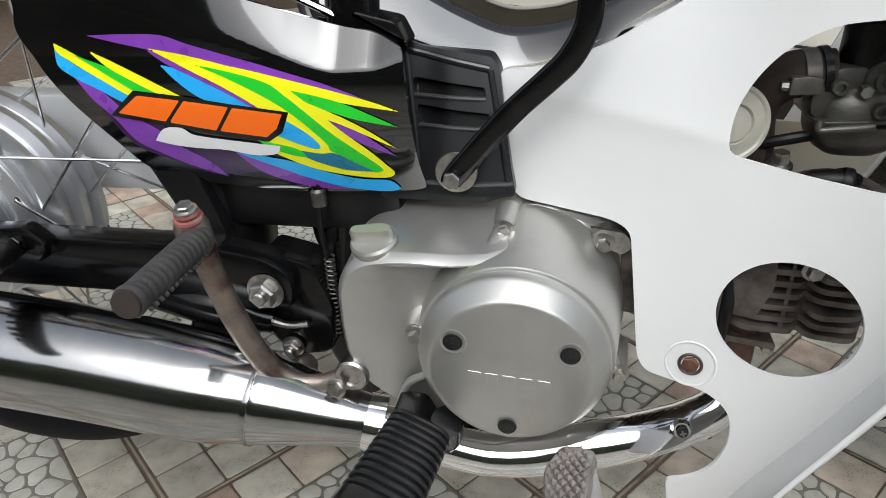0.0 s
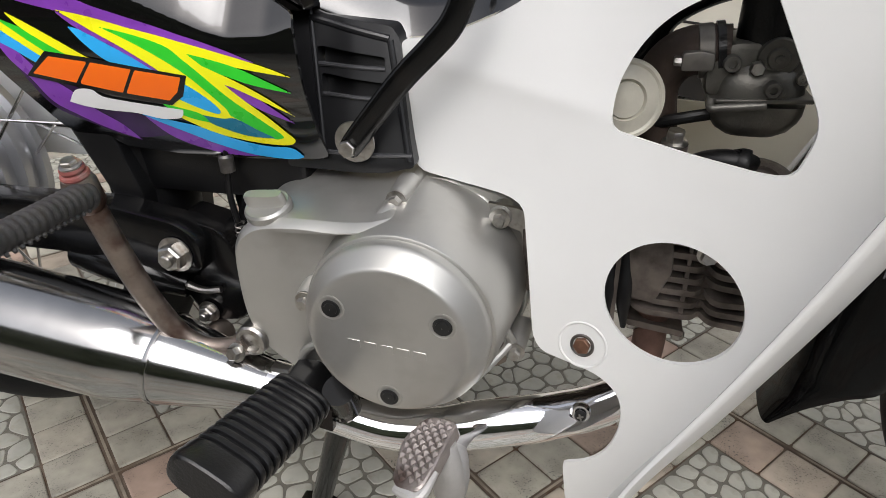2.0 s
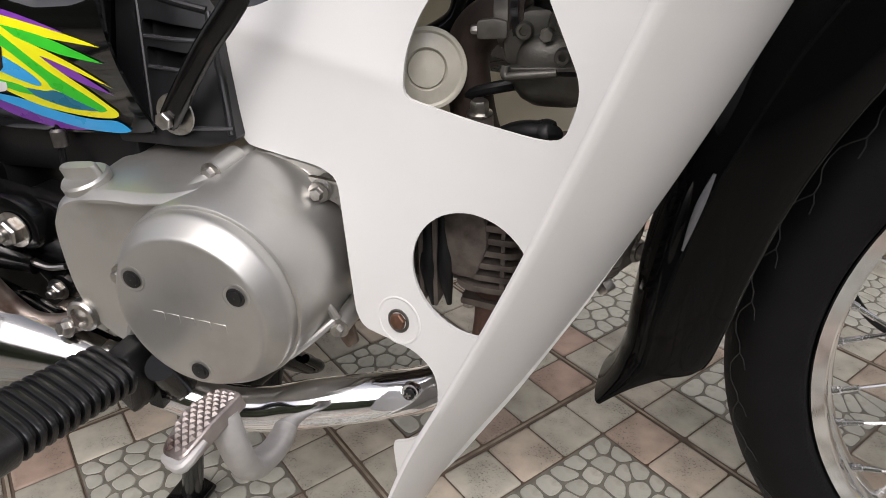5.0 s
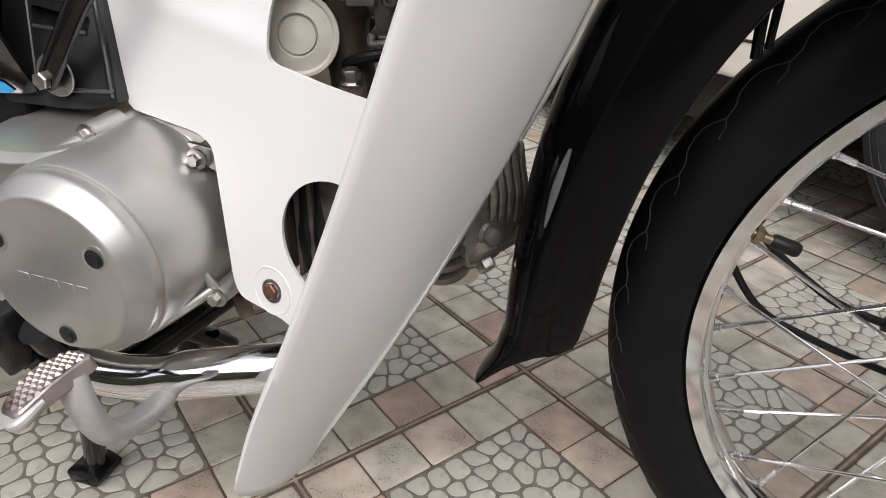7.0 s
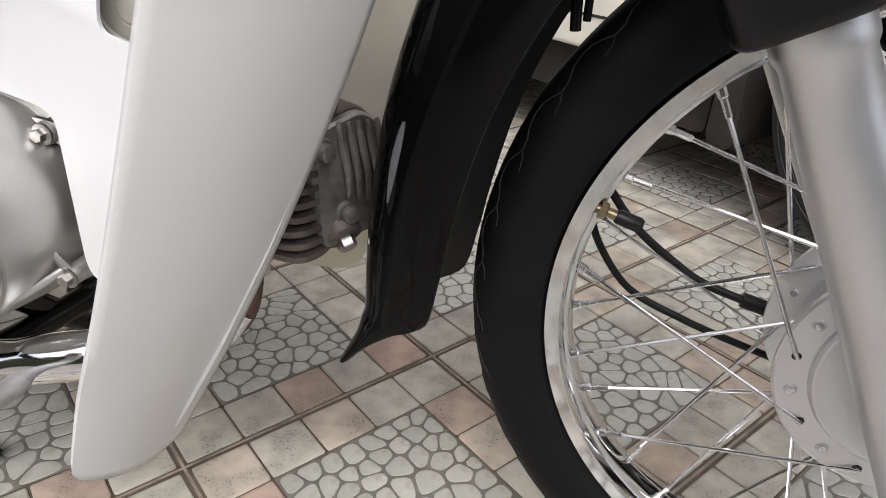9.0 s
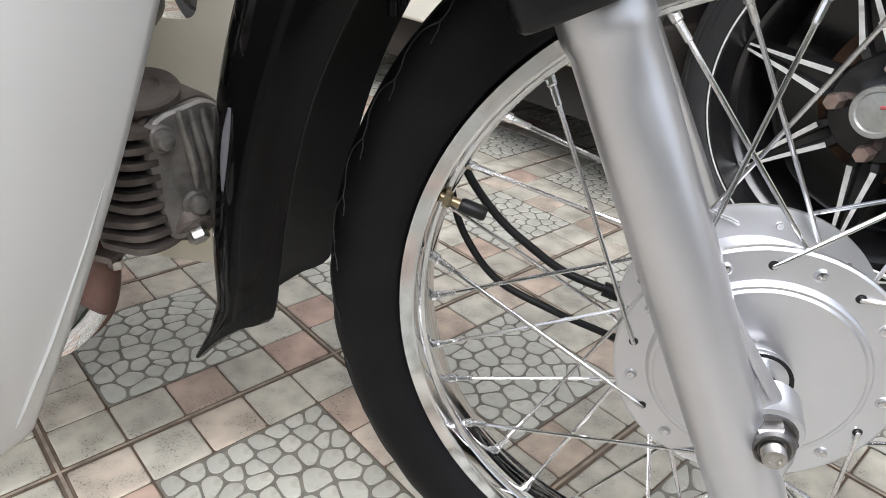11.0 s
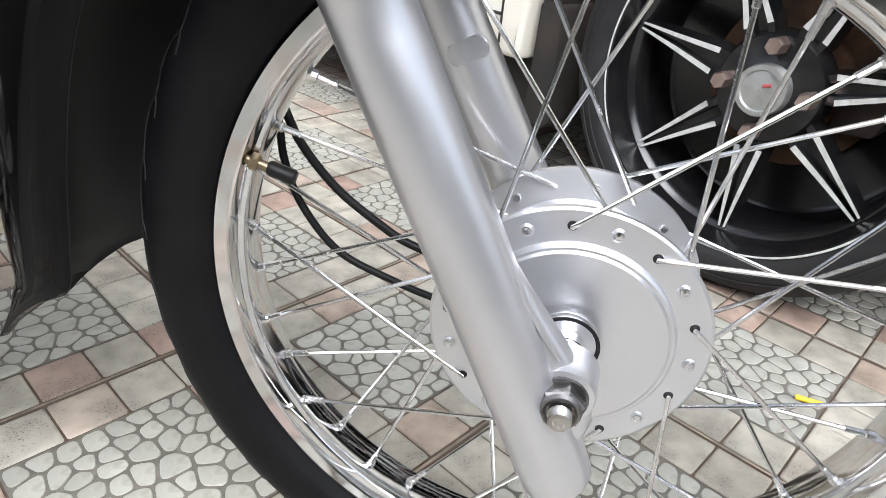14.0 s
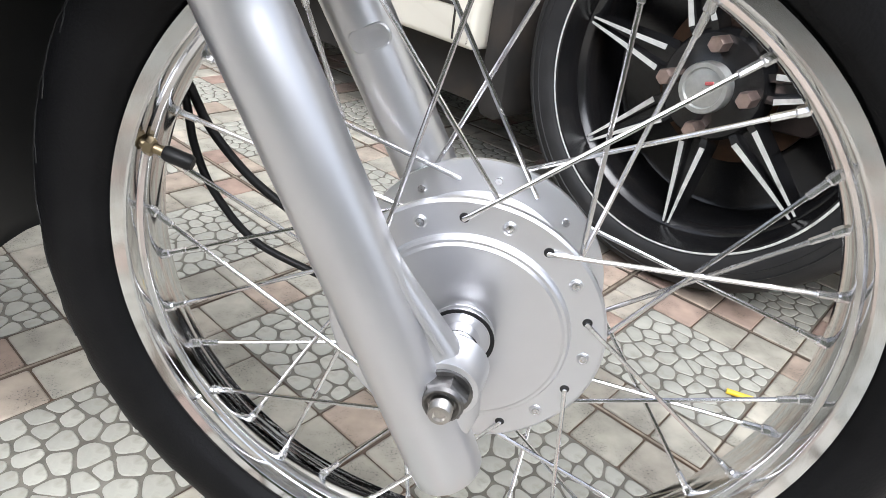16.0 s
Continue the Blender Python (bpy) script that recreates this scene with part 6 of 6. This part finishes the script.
def tile_material():
    m = bpy.data.materials.new("glazed_floor_tile")
    m.use_nodes = True
    n, l = m.node_tree.nodes, m.node_tree.links
    b = n["Principled BSDF"]
    oi, geo, add = n.new("ShaderNodeObjectInfo"), n.new("ShaderNodeNewGeometry"), n.new("ShaderNodeMath")
    l.new(oi.outputs["Random"], add.inputs[0])
    l.new(geo.outputs["Random Per Island"], add.inputs[1])
    fr = n.new("ShaderNodeMath")
    fr.operation = 'FRACT'
    l.new(add.outputs[0], fr.inputs[0])
    ramp = n.new("ShaderNodeValToRGB")
    e = ramp.color_ramp.elements
    e[0].position, e[0].color = 0.0, (0.43, 0.405, 0.335, 1)
    e[1].position, e[1].color = 1.0, (0.41, 0.29, 0.235, 1)
    for p, c in ((0.3, (0.48, 0.455, 0.38, 1)), (0.52, (0.43, 0.405, 0.34, 1)), (0.68, (0.50, 0.45, 0.37, 1)), (0.80, (0.46, 0.37, 0.295, 1))):
        el = e.new(p)
        el.color = c
    l.new(fr.outputs[0], ramp.inputs[0])
    co = n.new("ShaderNodeNewGeometry")
    big, spk = n.new("ShaderNodeTexNoise"), n.new("ShaderNodeTexNoise")
    big.inputs["Scale"].default_value, big.inputs["Detail"].default_value = 28, 7
    spk.inputs["Scale"].default_value, spk.inputs["Detail"].default_value = 420, 4
    l.new(co.outputs["Position"], big.inputs["Vector"])
    l.new(co.outputs["Position"], spk.inputs["Vector"])
    r1 = n.new("ShaderNodeMapRange")
    r1.inputs[1].default_value, r1.inputs[2].default_value, r1.inputs[3].default_value, r1.inputs[4].default_value = 0.32, 0.70, 1.12, 0.70
    l.new(big.outputs[0], r1.inputs[0])
    wide, rw, grime = n.new("ShaderNodeTexNoise"), n.new("ShaderNodeMapRange"), n.new("ShaderNodeMath")
    wide.inputs["Scale"].default_value, wide.inputs["Detail"].default_value = 5.5, 6
    l.new(co.outputs["Position"], wide.inputs["Vector"])
    rw.inputs[1].default_value, rw.inputs[2].default_value, rw.inputs[3].default_value, rw.inputs[4].default_value = 0.36, 0.64, 0.70, 1.10
    l.new(wide.outputs[0], rw.inputs[0])
    grime.operation = 'MULTIPLY'
    l.new(r1.outputs[0], grime.inputs[0])
    l.new(rw.outputs[0], grime.inputs[1])
    sc = n.new("ShaderNodeVectorMath")
    sc.operation = 'SCALE'
    l.new(ramp.outputs[0], sc.inputs[0])
    l.new(grime.outputs[0], sc.inputs["Scale"])
    r2 = n.new("ShaderNodeMapRange")
    r2.inputs[1].default_value, r2.inputs[2].default_value, r2.inputs[4].default_value = 0.56, 0.66, 0.8
    l.new(spk.outputs[0], r2.inputs[0])
    mu = n.new("ShaderNodeMath")
    mu.operation = 'MULTIPLY'
    r3 = n.new("ShaderNodeMapRange")
    r3.inputs[1].default_value, r3.inputs[2].default_value = 0.45, 0.62
    l.new(big.outputs[0], r3.inputs[0])
    l.new(r2.outputs[0], mu.inputs[0])
    l.new(r3.outputs[0], mu.inputs[1])
    mx = n.new("ShaderNodeMix")
    mx.data_type = 'RGBA'
    l.new(mu.outputs[0], mx.inputs[0])
    l.new(sc.outputs[0], mx.inputs[6])
    mx.inputs[7].default_value = (0.07, 0.065, 0.055, 1)
    l.new(mx.outputs[2], b.inputs["Base Color"])
    b.inputs["Roughness"].default_value = 0.45
    bp = n.new("ShaderNodeBump")
    bp.inputs["Strength"].default_value, bp.inputs["Distance"].default_value = 0.35, 0.0012
    l.new(big.outputs[0], bp.inputs["Height"])
    l.new(bp.outputs[0], b.inputs["Normal"])
    return m


TILE = tile_material()
PEBBLE = material("pale_pebble_glaze", (0.415, 0.412, 0.36), 0.36, vary=0.16, scale=22, bump=0.25, bump_scale=200, island=0.10, stain=(0.30, 0.285, 0.235), stain_amount=0.7, stain_scale=60)
BED = material("grey_mosaic_grout", (0.165, 0.155, 0.13), 0.8, vary=0.25, scale=50, bump=0.4, bump_scale=500, stain=(0.08, 0.07, 0.055), stain_amount=0.6, stain_scale=30)


STRIP = material("pale_cement_strip", (0.27, 0.23, 0.18), 0.8, vary=0.4, scale=30, bump=0.4, bump_scale=500, stain=(0.09, 0.06, 0.04), stain_amount=0.8, stain_scale=18)


def clip(poly, a, b):
    """The part of a polygon nearer to a than to b."""
    mid, d = (a + b) / 2, b - a
    out = []
    for p, q in zip(poly, poly[1:] + poly[:1]):
        sp, sq = (p - mid) @ d, (q - mid) @ d
        if sp <= 0:
            out.append(p)
        if (sp < 0) != (sq < 0):
            out.append(p + (q - p) * (sp / (sp - sq)))
    return out


def pebbles(seed):
    """Outlines of one mosaic patch, three cells square."""
    rng = random.Random(seed)
    s = 3 * CELL - 0.004
    pts = [np.array(((i + 0.5 + rng.uniform(-0.44, 0.44)) / 8 * s, (k + 0.5 + rng.uniform(-0.44, 0.44)) / 8 * s)) for i in range(8) for k in range(8) if rng.random() > 0.10]
    box = [np.array(c) for c in ((0, 0), (s, 0), (s, s), (0, s))]
    for it in range(2):
        cells = []
        for i, p in enumerate(pts):
            poly = box
            for k, q in enumerate(pts):
                if k != i and poly:
                    poly = clip(poly, p, q)
            cells.append(poly)
        if it == 0:
            pts = [p * 0.55 + sum(c) / len(c) * 0.45 for p, c in zip(pts, cells)]
    out = []
    for c in cells:
        m = sum(c) / len(c)
        rad = sum(np.linalg.norm(p - m) for p in c) / len(c)
        k = 1 - 0.0017 / rad
        c = [m + (p - m) * k * rng.uniform(0.96, 1.0) for p in c]
        for _ in range(2):
            c = [w for p, q in zip(c, c[1:] + c[:1]) for w in (p * 0.81 + q * 0.19, p * 0.19 + q * 0.81)]
        # thin out short steps
        d = [c[0]]
        for p in c[1:]:
            if np.linalg.norm(p - d[-1]) > 0.0018:
                d.append(p)
        out.append(([p + CELL + 0.002 for p in d], m + CELL + 0.002))
    return out


def piece(outline, centre, top, low):
    """Verts and faces of a low slab with a rounded top edge, about its centre."""
    n = len(outline)
    v, f = [], []
    for k, z in ((1.0, low), (1.0, top - 0.0009), (0.95, top - 0.0002), (0.88, top)):
        v += [(*((p - centre) * k), z) for p in outline]
    for r in range(3):
        f += [(r * n + i, r * n + (i + 1) % n, (r + 1) * n + (i + 1) % n, (r + 1) * n + i) for i in range(n)]
    f.append(tuple(range(3 * n, 4 * n)))
    return v, f


def as_mesh(name, v, f, mat):
    me = bpy.data.meshes.new(name)
    me.from_pydata(v, [], f)
    me.materials.append(mat)
    me.shade_smooth()
    return me


g = 0.0013
sq = [np.array(p) for p in round_poly([(g, g), (CELL - g, g), (CELL - g, CELL - g), (g, CELL - g)], 0.003, 2)]
sq_c = np.array((CELL / 2, CELL / 2))
SQV, SQF = piece(sq, sq_c, 0.0, -0.003)
SQM = as_mesh("tile", SQV, SQF, TILE)
PATCH = [[(piece(o, c, 0.0 - 0.0002, -0.0026), c) for o, c in pebbles(sd)] for sd in (3, 11)]
PM = [[as_mesh("pebble", v, f, PEBBLE) for (v, f), c in pt] for pt in PATCH]

far_t, far_p, far_b, far_s = ([], []), ([], []), ([], []), ([], [])


def join(store, v, f, mat4):
    base = len(store[0])
    store[0].extend([tuple(mat4 @ Vector(p)) for p in v])
    store[1].extend([tuple(i + base for i in q) for q in f])


tiles_near = pebbles_near = beds_near = 0
e = 0.001
BEDV, BEDF = [(CELL + e, CELL + e, -0.0014), (4 * CELL - e, CELL + e, -0.0014), (4 * CELL - e, 4 * CELL - e, -0.0014), (CELL + e, 4 * CELL - e, -0.0014)], [(0, 1, 2, 3)]
BEDM = as_mesh("mosaic_bed", BEDV, BEDF, BED)
blocks = []
for i in range(-16, 17):
    for k in range(-16, 17):
        o = ORI + EX * (i * PITCH) + EY * (k * PITCH)
        c = o + (EX + EY) * (PITCH / 2)
        if -2.6 < c.x < 2.2 and -3.1 < c.y < 3.7:
            blocks.append((math.hypot(c.x + 0.20, c.y - 0.18), i, k, o))
blocks.sort(key=lambda q: q[0])
RZ = Matrix.Rotation(ANG, 4, 'Z')
rng = random.Random(5)
for dist, i, k, o in blocks:
    at0 = Matrix.Translation((o.x, o.y, 0)) @ RZ @ Matrix.Translation((JOINT / 2, JOINT / 2, 0))
    for a in range(5):
        for b in range(5):
            if a in (0, 4) or b in (0, 4):
                # one tile pitch of joint is slightly wider at the block's rim
                off = Vector(((a + 0.5) * CELL, (b + 0.5) * CELL, rng.uniform(-0.0003, 0.0002)))
                m4 = at0 @ Matrix.Translation(off) @ Matrix.Rotation(rng.uniform(-0.004, 0.004), 4, 'Z')
                if tiles_near < 300:
                    ob = new("tile", SQM)
                    ob.matrix_basis = m4
                    attach(ob, ground)
                    tiles_near += 1
                else:
                    join(far_t, SQV, SQF, m4)
    w0, w1, h = -JOINT / 2 - 0.0016, -JOINT / 2 + 0.0016, -0.0008
    for q in ([(w0, w0, h), (PITCH + w0, w0, h), (PITCH + w0, w1, h), (w0, w1, h)], [(w0, w1, h), (w1, w1, h), (w1, PITCH + w0, h), (w0, PITCH + w0, h)]):
        join(far_s, q, [(0, 1, 2, 3)], at0)
    v = (i * 7 + k * 3) % 2
    turn = Matrix.Translation((2.5 * CELL, 2.5 * CELL, 0)) @ Matrix.Rotation(math.pi / 2 * ((i + 2 * k) % 4), 4, 'Z') @ Matrix.Translation((-2.5 * CELL, -2.5 * CELL, 0))
    if beds_near < 120:
        ob = new("mosaic_bed", BEDM)
        ob.matrix_basis = at0
        attach(ob, ground)
        beds_near += 1
    else:
        join(far_b, BEDV, BEDF, at0)
    for j, ((vv, ff), c) in enumerate(PATCH[v]):
        m4 = at0 @ turn @ Matrix.Translation((c[0], c[1], 0))
        if pebbles_near < 300:
            ob = new("pebble", PM[v][j])
            ob.matrix_basis = m4
            attach(ob, ground)
            pebbles_near += 1
        else:
            join(far_p, vv, ff, m4)
for name, store, mat, label in (("floor_tiles", far_t, TILE, "small square glazed tiles of the porch floor"), ("floor_pebbles", far_p, PEBBLE, "pale pebble mosaic set in the porch floor"), ("joint_strips", far_s, STRIP, "pale cement strips along the wide floor joints"), ("mosaic_grout", far_b, BED, "grey grout bed between the mosaic pebbles")):
    ob = new(name, as_mesh(name, store[0], store[1], mat))
    tagged(ob, label, "floor", kind="stuff")
